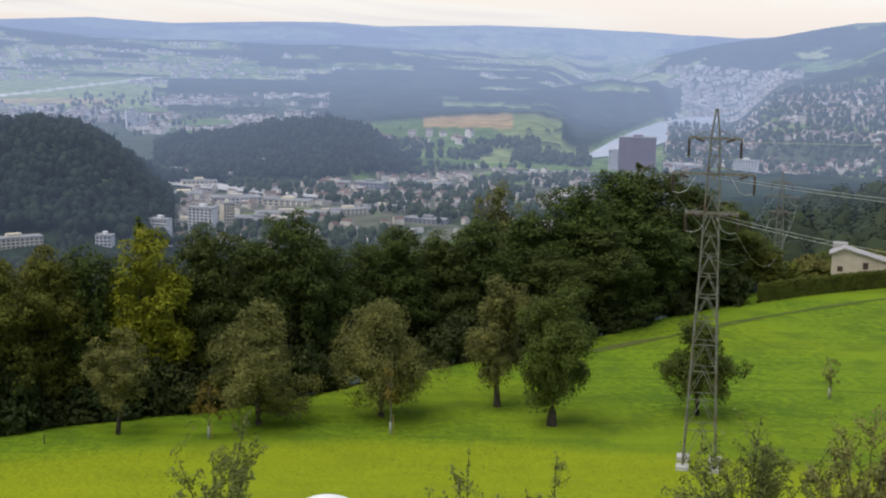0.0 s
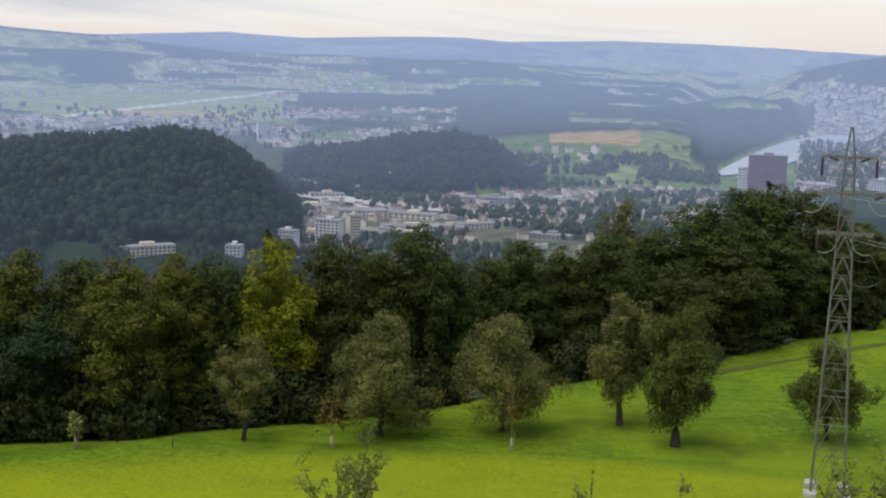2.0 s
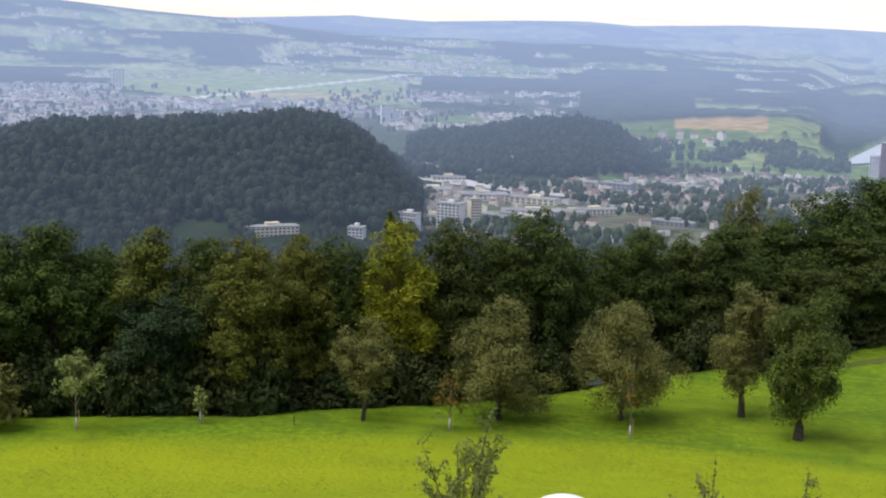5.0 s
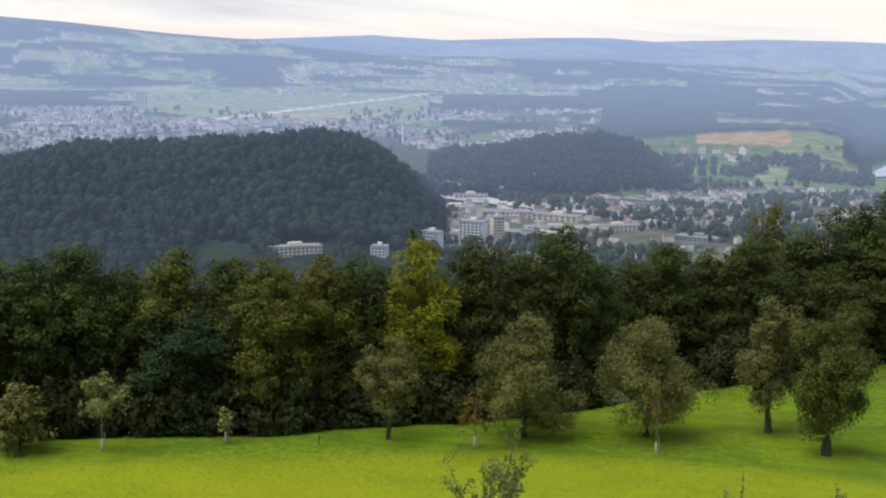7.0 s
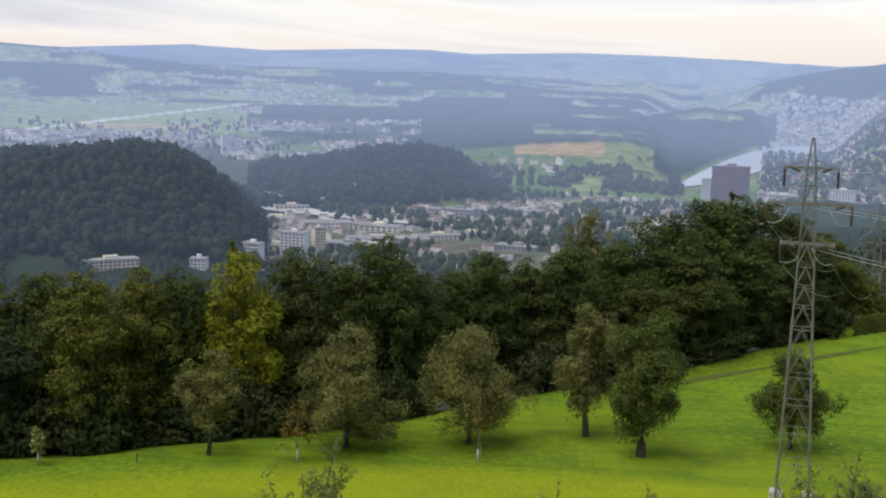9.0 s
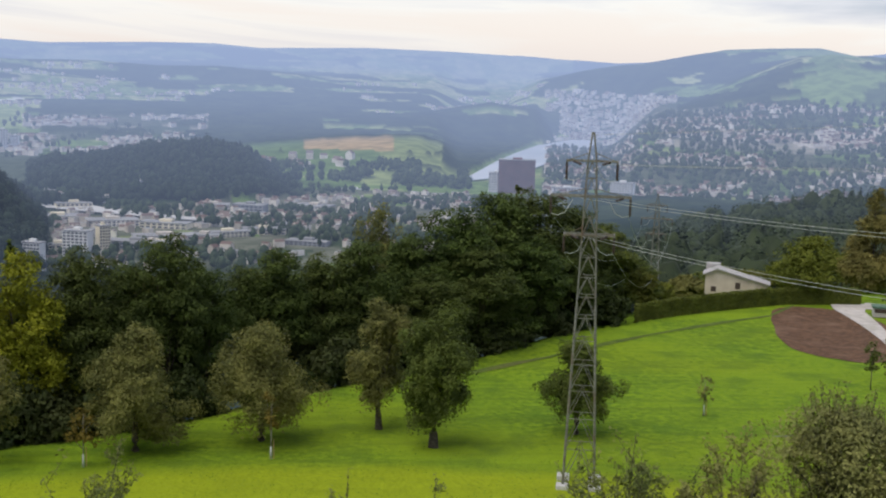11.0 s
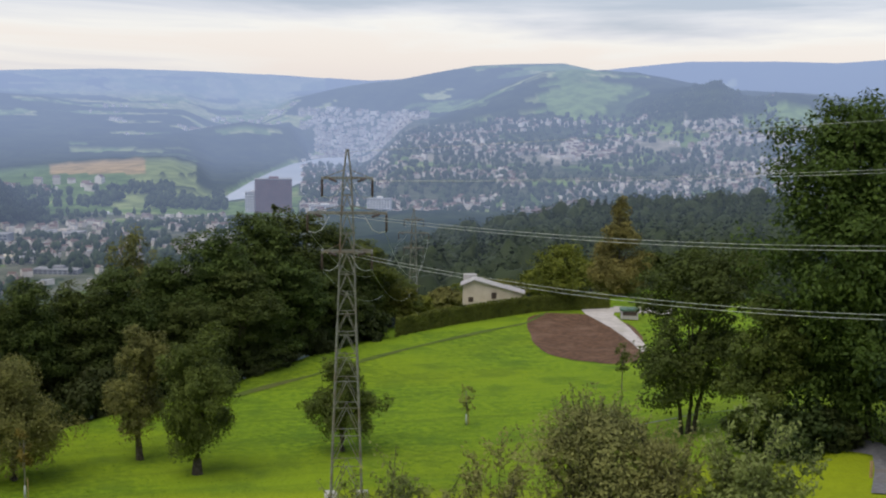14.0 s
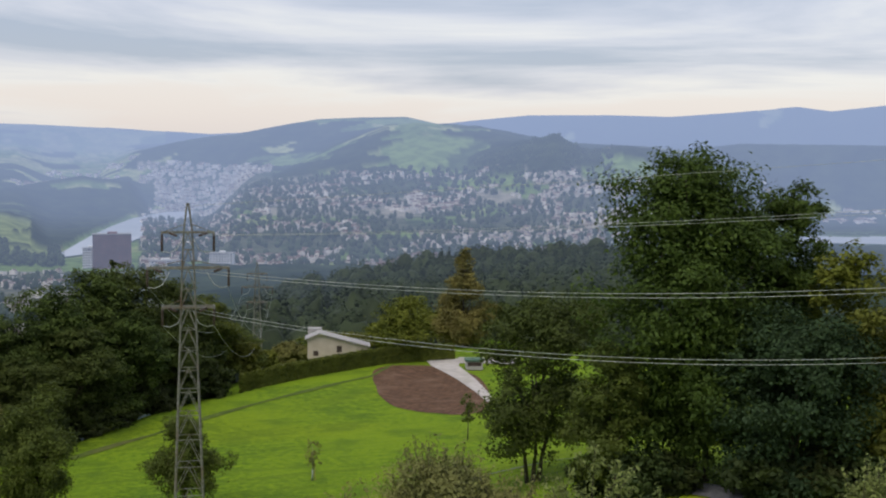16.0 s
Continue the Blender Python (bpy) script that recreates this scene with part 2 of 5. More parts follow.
FAR_ROAD = painted_haze(surface("far_road", (0.40, 0.40, 0.39), (0.52, 0.51, 0.49), 0.02, 0.9, bump=0.0))
WATER = painted_haze(surface("lake_water", (0.46, 0.49, 0.51), (0.54, 0.56, 0.58), 0.004, 0.25, bump=0.0))


# ---- meshes ----
def mesh_object(name, verts, faces, mat, parent=None, label="", smooth=False):
    me = bpy.data.meshes.new(name)
    me.from_pydata([tuple(v) for v in verts], [], [tuple(int(i) for i in f) for f in faces])
    me.materials.append(mat)
    if smooth:
        me.shade_smooth()
    ob = new(name, me)
    ob.parent = parent
    return tagged(ob, label)


def quad_mesh(name, corners, mat):
    """A mesh of loose quads from an array (n, 4, 3)."""
    n = len(corners)
    me = bpy.data.meshes.new(name)
    me.vertices.add(n * 4)
    me.vertices.foreach_set("co", np.ascontiguousarray(corners, dtype=np.float32).ravel())
    me.loops.add(n * 4)
    me.loops.foreach_set("vertex_index", np.arange(n * 4, dtype=np.int32))
    me.polygons.add(n)
    me.polygons.foreach_set("loop_start", np.arange(0, n * 4, 4, dtype=np.int32))
    me.update(calc_edges=True)
    me.materials.append(mat)
    return me


def part(name, bm, mat, parent, label=""):
    me = bpy.data.meshes.new(name)
    bm.to_mesh(me)
    bm.free()
    me.materials.append(mat)
    ob = new(name, me)
    ob.parent = parent
    return tagged(ob, label)


def thing(name, m, label, category, group="", kind=""):
    ob = new(name)
    ob.matrix_basis = m
    return tagged(ob, label, category, group, kind)


def box_bm(x0, y0, z0, x1, y1, z1, bevel=0.0):
    bm = bmesh.new()
    bmesh.ops.create_cube(bm, size=1.0)
    for v in bm.verts:
        v.co = ((x0 + x1) / 2 + v.co.x * (x1 - x0), (y0 + y1) / 2 + v.co.y * (y1 - y0), (z0 + z1) / 2 + v.co.z * (z1 - z0))
    if bevel:
        bmesh.ops.bevel(bm, geom=bm.edges[:], offset=bevel, segments=1, affect="EDGES")
    return bm


def bar_bm(p, q, w, w2=None):
    """A square bar between two points."""
    p, q = Vector(p), Vector(q)
    m = (q - p).to_track_quat("Z", "Y").to_matrix().to_4x4()
    bm = bmesh.new()
    rings = []
    for at, s in ((p, w), (q, w2 or w)):
        rings.append([bm.verts.new(at + m @ Vector((dx * s / 2, dy * s / 2, 0))) for dx, dy in ((-1, -1), (1, -1), (1, 1), (-1, 1))])
    for i in range(4):
        bm.faces.new((rings[0][i], rings[0][(i + 1) % 4], rings[1][(i + 1) % 4], rings[1][i]))
    bm.faces.new(rings[0][::-1])
    bm.faces.new(rings[1])
    return bm


def tube_bm(points, radii, sides=7):
    """A round tapering tube along points."""
    bm = bmesh.new()
    rings = []
    for i, p in enumerate(points):
        d = (Vector(points[min(i + 1, len(points) - 1)]) - Vector(points[max(i - 1, 0)])).normalized()
        m = d.to_track_quat("Z", "Y").to_matrix()
        rings.append([bm.verts.new(Vector(p) + m @ Vector((math.cos(a) * radii[i], math.sin(a) * radii[i], 0))) for a in [k * math.tau / sides for k in range(sides)]])
    for a, b in zip(rings, rings[1:]):
        for i in range(sides):
            f = bm.faces.new((a[i], a[(i + 1) % sides], b[(i + 1) % sides], b[i]))
            f.smooth = True
    bm.faces.new(rings[0][::-1])
    bm.faces.new(rings[-1])
    return bm


# ---- the lie of the land ----
def ease(a, b, x):
    t = np.clip((np.asarray(x, dtype=float) - a) / (b - a), 0, 1)
    return t * t * (3 - 2 * t)


def lattice(x, y, seed):
    """Smooth random values on a unit lattice, -1 to 1."""
    xi, yi = np.floor(x).astype(np.int64), np.floor(y).astype(np.int64)
    fx, fy = x - xi, y - yi
    fx, fy = fx * fx * (3 - 2 * fx), fy * fy * (3 - 2 * fy)

    def h(i, j):
        k = (i * 374761393 + j * 668265263 + seed * 974634777) & 0x7FFFFFFF
        k = ((k ^ (k >> 13)) * 1274126177) & 0x7FFFFFFF
        return (k ^ (k >> 16)) % 10007 / 5003.5 - 1
    a, b, c, d = h(xi, yi), h(xi + 1, yi), h(xi, yi + 1), h(xi + 1, yi + 1)
    return (a * (1 - fx) + b * fx) * (1 - fy) + (c * (1 - fx) + d * fx) * fy


def rough(x, y, seed):
    return (lattice(x, y, seed) + 0.5 * lattice(2 * x, 2 * y, seed + 1) + 0.25 * lattice(4 * x, 4 * y, seed + 2)) / 1.5


def field_edge(az):
    """How far the meadow reaches."""
    return np.interp(az, [-31, -20, -11, -5.7, 0, 7, 10.8, 14.1, 20.6, 26, 45], [100, 97.2, 100.8, 104.8, 114.3, 128.5, 143, 153, 178, 192, 150])


# Ridges: distance, depth, azimuths and the elevation of the crest in degrees
RIDGES = [
    (1720, 330, [-48, -31, -28, -24, -20.5, -17.2, -15.5, -14, -12.5, -10.7, -9], [-6.0, -5.5, -4.85, -4.8, -4.6, -4.35, -4.65, -5.6, -7.1, -8.4, -9.5]),
    (2400, 300, [-14, -13, -11.5, -9.5, -7.5, -5, -3.3, -1.8, -1.0, 0], [-6, -5.4, -4.85, -4.75, -4.3, -4.1, -4.45, -5.5, -6.2, -7]),
    (2950, 380, [-5, -3, 0.6, 3.2, 4.4, 5.3, 6.2, 7.0], [-4.6, -4.05, -3.65, -3.48, -3.52, -3.85, -4.6, -5.6]),
    (4040, 230, [-9, -3.3, 0.45, 4.2, 7.4, 9.4, 10.2, 11], [-3.6, -3.2, -2.85, -2.35, -1.8, -2.1, -3.1, -4.5]),
    (3560, 300, [23.5, 24.7, 26.2, 28, 29.4, 31, 34, 35.5, 37], [-2.5, -1.35, -0.55, 0.2, -0.7, -0.35, -0.8, -2.2, -5.5]),
    (4000, 420, [13.0, 15, 17, 19, 20.5, 21.8, 23, 24.7, 26.7, 29, 32, 35, 37], [-3.4, -2.0, -1.0, -0.1, 0.5, 0.7, 0.62, 0.5, 0.15, -0.2, -0.3, -0.6, -6.0]),
    (4250, 220, [32, 36, 42, 60], [-0.6, -0.1, -0.1, -0.1]),
    (4500, 260, [7.5, 8.6, 9.7, 11.5, 13, 14, 15.7, 17.5, 19.4, 21.4, 23, 25], [-2.2, -1.3, -0.72, -0.25, 0.0, 0.1, 0.45, 0.8, 0.9, 0.95, 0.62, 0.2]),
    (4500, 90, [-30, -25, -21, -17, -13, -10, -7, -4.5, -1, 2, 5, 8, 10], [-0.9, -0.5, -0.22, -0.30, -0.42, -0.38, -0.55, -0.50, -0.75, -1.3, -2.0, -2.5, -3.2]),
    (4330, 60, [-30, -24, -19, -14, -11, -6, -2, 1, 4], [-1.0, -1.15, -1.0, -1.25, -1.15, -1.3, -1.2, -1.5, -2.0]),
    (4560, 260, [-60, -31, -28, -23.7, -19.7, -17.9, -14, -8], [1.4, 1.12, 0.9, 0.47, 0.2, -0.1, -0.5, -1.2]),
    (4860, 170, [-60, -20, -15, -11.5, -7.6, -4.6, -2.7, 1.9, 5.5, 8.6, 12.9, 23.4, 26.8, 30.4, 33, 35.7, 38.3, 39.7, 42, 60], [0.3, 0.28, 0.5, 0.32, 0.45, 0.48, 0.34, 0.47, 0.41, 0.29, 0.08, 0.7, 1.06, 1.1, 1.05, 1.26, 1.52, 1.33, 1.6, 1.2]),
]


def lie(r, az):
    """Height of the ground against the eye."""
    r, az = np.broadcast_arrays(np.asarray(r, dtype=float), np.clip(np.asarray(az, dtype=float), -60, 60))
    near = np.interp(r, [0, 18, 50, 70, 82, 95, 200], [-7, -10, -23.5, -28.4, -29.7, -30, -30.5])
    near = near + 5.2 * ease(20, 36, az) * (1 - ease(95, 150, r)) * ease(52, 80, r)
    edge = field_edge(az)
    d = np.maximum(r - edge, 0)
    left = -30.3 - np.interp(d, [0, 6, 150, 500, 900, 5000], [0, 1.2, 50, 150, 200, 200])
    crest = 700 * np.tan(np.radians(np.interp(az, [8, 13, 15.2, 19.7, 24.3, 30, 45], [-11, -8.2, -6.9, -5.8, -5.1, -4.6, -4.4]))) - 19
    k1, k2, k3, k4 = ease(0, 130, d), ease(300, 700, r), ease(720, 1500, r), ease(1400, 2200, r)
    right = -30.5 + (-62 - -30.5) * k1
    right = right * (1 - k2) + crest * k2
    right = right * (1 - k3) + -200 * k3
    right = right * (1 - k4) + -230 * k4
    w = ease(9, 15, az)
    slope = left * (1 - w) + right * w
    z = np.where(r < edge, near, slope + (near - -30.3) * np.exp(-d / 20))
    basin = np.interp(r, [0, 3000, 3600, 4000, 4300, 4600, 4880], [0, 0, 38, 75, 115, 165, 190])
    lakes = np.interp(r, [0, 4050, 4300, 4600, 4880], [0, 0, 60, 130, 190])
    town = np.interp(r, [0, 2350, 2800, 3250, 3600, 4880], [0, 0, 34, 82, 110, 190])
    wl_ = ease(4.5, 6.5, az) * (1 - ease(12.5, 15, az)) + ease(36, 39, az)
    wt_ = ease(12.5, 15, az) * (1 - ease(36, 39, az))
    z = z + lakes * wl_ + town * wt_ + basin * np.clip(1 - wl_ - wt_, 0, 1)
    for r0, deep, azs, els in RIDGES:
        top = r0 * np.tan(np.radians(np.interp(az, azs, els, left=-12, right=-12)))
        shape = np.exp(-((r - r0) / deep) ** 2)
        z = np.maximum(z, z + np.maximum(top - z, 0) * shape)
    return z


def spot(az, r, up=0.0):
    """The point of the ground at an azimuth (degrees, clockwise from +y) and a distance."""
    a = radians(az)
    return Vector((r * math.sin(a), r * math.cos(a), EYE + float(lie(r, az)) + up))


def cover(r, az):
    """Colour of the far land and whether wood grows there."""
    x, y = r * np.sin(np.radians(az)), r * np.cos(np.radians(az))
    z = lie(r, az)
    el = np.degrees(np.arctan2(z, r))
    n1, n2, n3 = rough(x / 330, y / 260, 3), rough(x / 120, y / 120, 9), rough(x / 500, y / 160, 21)
    col = np.zeros(r.shape + (3,))
    col[:] = (0.16, 0.24, 0.070)
    lightf = rough(x / 170, y / 110, 40)
    col[lightf > 0.25] = (0.26, 0.31, 0.12)
    col[lightf < -0.38] = (0.10, 0.155, 0.05)
    col[(lightf > 0.0) & (r > 3850)] = (0.42, 0.46, 0.22)
    wood = (n3 > 0.0) & (r > 3300)
    wood |= (r > 3950) & (r < 4330) & (az < -12) & (n3 > -0.12)
    wood |= (r > 3400) & (r < 4050) & (az > -12) & (az < 0)
    town_m = ((r > 1150) & (r < 2250) & (az > -30) & (az < 14) & (n2 > -0.55)) | ((r > 2950) & (r < 3750) & (az < -5) & (n2 > -0.3)) | ((r > 2250) & (r < 3520) & (az > 9.8) & (az < 37) & (n2 > -0.35)) | ((r > 3500) & (r < 4560) & (az > 9.8) & (az < 15.5) & (el < -1.15) & (n2 > -0.45))
    # the far plain: long belts of wood between pale fields and villages
    belt = rough(az / 3.4 + 9, r / 62, 77)
    azn = az + 1.3 * rough(x / 150, y / 150, 87)
    plain = (r > 4060) & (azn < 10.0)
    wood = np.where(plain, belt > 0.02, wood)
    wood |= (r > 4462) & (r < 4515) & (az < 2) & (rough(az / 1.5, r / 40, 79) > -0.05)
    wood |= (r > 4305) & (r < 4340) & (az < 2) & (rough(az / 1.7, r / 40, 80) > 0.0)
    wood &= ~(plain & (az + 5 * rough(az / 3, r / 70, 92) > 1.5) & (belt < 0.25))
    strip_n = rough(az / 0.9, r / 26, 81)
    col[plain & (strip_n > 0.15)] = (0.36, 0.38, 0.20)
    col[plain & (strip_n < -0.3)] = (0.24, 0.33, 0.13)
    wood &= ~((az > 6.8) & (az < 12.9) & (r > 2450) & (z < -200))
    wood &= ~town_m
    hill_1 = ((r > 1345) | ((r > 1080) & (az < -24))) & (r < 2000) & (az < -9.5) & (z > -228)
    hill_2 = (r > 2080) & (r < 2750) & (az > -14) & (az < -0.5) & (z > -219)
    hill_2 |= (r > np.interp(az, [-12.5, -9, -5, -1.2], [2130, 1990, 1960, 2120])) & (r < 2400) & (az > -12.5) & (az < -1.2)
    hill_3 = (r > 3080) & (r < 4250) & (az > -6) & (az < 10.5) & (z > -223) & ~((az > 6.2) & (az < 9) & (np.abs(el + 2.1) < 0.22)) & ~((az > -1.5) & (az < 1) & (np.abs(el + 3.2) < 0.18))
    glade = rough(x / 210, y / 120, 83)
    hill_3 &= ~((glade > 0.27) & (r > 3150))
    green = (r > 2560) & (r < 3060) & (az > -4.5) & (az < 6.2) & (z > -226)
    hill_c = (r > 3380) & (az > 11) & (z > -95) & (rough(x / 260, y / 170, 84) > 0.0)
    hill_c |= (r > 3350) & (azn > 11.5) & (az < 17.5) & (z > -165) & (rough(x / 240, y / 150, 85) > -0.1) & ~((r < 3800) & (azn < 12.6)) & ~town_m
    edge_n = 0.25 * n2
    alp = (((az - 22.9) / 2.3) ** 2 + ((el + 0.75) / 0.9) ** 2 < 1.0 + edge_n) | (((az - 21.6) / 2.0) ** 2 + ((el - 0.72) / 0.16) ** 2 < 1) | (((az - 30.7) / 1.6) ** 2 + ((el + 1.3) / 0.6) ** 2 < 1.0 + edge_n) | (((az - 24.5) / 2.3) ** 2 + ((el + 1.95 - 0.12 * (az - 24.5)) / 0.22) ** 2 < 1 + edge_n) | (((az - 16.5) / 1.7) ** 2 + ((el + 1.0 - 0.1 * (az - 16.5)) / 0.28) ** 2 < 0.7 + 2 * edge_n) | (((az - 20.8) / 1.3) ** 2 + ((el + 4.25) / 0.2) ** 2 < 1)
    knob = (r > 3250) & (r < 3590) & (az > 24.2) & (az < 30) & (el > -1.45 - 0.15 * n2 + 0.1 * np.abs(az - 27.4))
    alp &= ~knob
    wood = (wood | hill_1 | hill_2 | hill_3 | hill_c | knob | ((r > 230) & (r < 1150)) | ((r > 230) & (r < 2950) & (az > 36)) | ((r > 230) & (r < 2260) & (az > 11))) & ~(alp & (r > 2950))
    wood &= ~green
    wood |= (r > 2650) & (r < 3750) & (az > 5.3) & (az < np.interp(r, [2560, 3700], [6.2, 9.4]))
    town_m &= ~(hill_1 | hill_2 | hill_3 | alp)
    field_n = rough(x / 90, y / 140, 70)
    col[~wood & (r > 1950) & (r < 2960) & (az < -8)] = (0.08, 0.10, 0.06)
    col[town_m] = (0.10, 0.115, 0.07)
    col[town_m & (r > 2900) & (n1 > 0.1)] = (0.30, 0.28, 0.23)
    col[town_m & (r < 2250) & (r > 1420)] = (0.15, 0.155, 0.11)
    col[town_m & (r <= 1420)] = (0.07, 0.085, 0.045)
    col[town_m & (field_n > 0.35)] = (0.06, 0.085, 0.04)
    col[green] = (0.13, 0.20, 0.06)
    col[green & (az > 2.6)] = (0.23, 0.28, 0.10)
    col[green & (az > -0.8) & (az < 3.2) & (el > -4.0)] = (0.46, 0.32, 0.15)
    bush = green & (field_n > 0.22) & (el < -4.15)
    col[alp] = (0.21, 0.30, 0.09)
    col[alp & (n2 > 0.45)] = (0.08, 0.12, 0.04)
    # airfield: mown grass, strips of concrete, a stubble field
    air = (az > -25.2 + 1.6 * n2) & (az < -12.6) & (el > -3.28) & (el < -2.0) & (el < -2.02 + (az + 13) * -0.012) & (el > -3.35 + np.clip(-17 - az, 0, 9) * 0.02) & ((az + 12.6) * -0.11 + -2.05 < el + 2.2)
    col[air] = (0.30, 0.37, 0.14)
    run = air & (np.abs(el - (-3.28 + (az + 22.6) * 0.126)) < 0.040)
    col[run] = (0.80, 0.80, 0.76)
    col[air & (np.abs(el + 3.02) < 0.09) & (az > -20) & (az < -13.8)] = (0.50, 0.40, 0.20)
    wood &= ~air
    wood |= bush
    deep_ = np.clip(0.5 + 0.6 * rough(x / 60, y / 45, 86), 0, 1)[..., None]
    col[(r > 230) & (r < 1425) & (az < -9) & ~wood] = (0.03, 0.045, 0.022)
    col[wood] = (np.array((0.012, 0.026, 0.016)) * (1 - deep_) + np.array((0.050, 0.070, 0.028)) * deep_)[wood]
    wn_ = rough(x / 25, y / 25, 55)
    up = np.where(wood & (r > 230), 11 + 4.5 * wn_, 0.0)
    return col, wood, town_m & ~wood & ~air, up


AZ = np.concatenate([np.arange(-180, -34, 3.0), np.arange(-33.5, 44.6, 0.12), np.arange(47, 180, 3.0)])
RR = np.concatenate([np.linspace(0.01, 60, 15), np.linspace(62, 205, 96), np.geomspace(208, 1000, 60), np.linspace(1025, 3980, 110), np.linspace(4000, 4885, 72)])
RG, AG = np.meshgrid(RR, AZ, indexing="ij")
ZG = lie(RG, AG)
CG, WG, TG, UG = cover(RG, AG)
SINA, COSA = np.sin(np.radians(AG)), np.cos(np.radians(AG))
# grass that is left longer and yellower nearest to the garden
XG, YG = RG * np.sin(np.radians(AG)), RG * np.cos(np.radians(AG))
yellow = ease(95, 90, RG + 1.6 * rough(XG / 14, YG / 5, 61)) * 0.62 + 0.15 * ease(-0.1, 0.5, rough(XG / 30, YG / 9, 62))
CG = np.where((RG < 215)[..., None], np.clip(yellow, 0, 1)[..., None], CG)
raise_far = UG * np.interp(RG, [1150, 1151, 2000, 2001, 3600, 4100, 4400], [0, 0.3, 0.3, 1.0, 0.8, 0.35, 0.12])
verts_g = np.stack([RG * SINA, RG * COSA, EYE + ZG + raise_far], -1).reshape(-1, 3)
nr, na = RG.shape
idx = np.arange(nr * na).reshape(nr, na)
nxt = np.roll(idx, -1, axis=1)
faces_g = np.stack([idx[:-1], nxt[:-1], nxt[1:], idx[1:]], -1).reshape(-1, 4)[:, ::-1]
me = bpy.data.meshes.new("ground")
me.vertices.add(len(verts_g))
me.vertices.foreach_set("co", verts_g.astype(np.float32).ravel())
me.loops.add(faces_g.size)
me.loops.foreach_set("vertex_index", faces_g.astype(np.int32).ravel())
me.polygons.add(len(faces_g))
me.polygons.foreach_set("loop_start", np.arange(0, faces_g.size, 4, dtype=np.int32))
me.update(calc_edges=True)
me.materials.append(GRASS)
me.materials.append(LAND)
far_face = (np.repeat(RR[:-1], na) > 215).astype(np.int32)
me.polygons.foreach_set("material_index", far_face)
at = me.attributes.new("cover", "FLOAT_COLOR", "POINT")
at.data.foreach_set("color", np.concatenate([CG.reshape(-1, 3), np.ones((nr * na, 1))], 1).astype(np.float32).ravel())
me.shade_smooth()
ground = tagged(new("ground", me), "green meadow falling to a hazy valley with woods, towns and far hills", "ground", kind="structure")


def draped(name, outline, mat, label, category, lift=0.06):
    """A patch laid on the ground: outline(u, v) with u, v in 0..1 gives azimuth and distance."""
    n, k = outline[0], outline[1]
    vs, fs = [], []
    for i in range(n + 1):
        for j in range(k + 1):
            a, r = outline[2](i / n, j / k)
            vs.append(spot(a, r, lift))
    for i in range(n):
        for j in range(k):
            q = i * (k + 1) + j
            fs.append((q, q + 1, q + k + 2, q + k + 1))
    ob = mesh_object(name, vs, fs, mat, smooth=True)
    return tagged(ob, label, category, kind="structure")


# ---- trees ----
def leaf_quads(centres, outward, size, rng, droop=0.0, slim=0.55, jitter=0.5):
    """Leaf sprays: small pointed quads, turned roughly outward and up."""
    n = len(centres)
    nrm = outward * 0.9 + rng.normal(size=(n, 3)) * jitter + np.array([0, 0, 0.45])
    nrm /= np.linalg.norm(nrm, axis=1)[:, None] + 1e-9
    t = rng.normal(size=(n, 3)) + np.array([0, 0, -droop])
    t -= nrm * np.sum(t * nrm, axis=1)[:, None]
    t /= np.linalg.norm(t, axis=1)[:, None] + 1e-9
    b = np.cross(nrm, t)
    s = (size * rng.uniform(0.6, 1.35, n))[:, None]
    fold = nrm * s * 0.16
    return np.stack([centres - t * s, centres + b * s * slim + fold, centres + t * s, centres - b * s * slim + fold], 1)


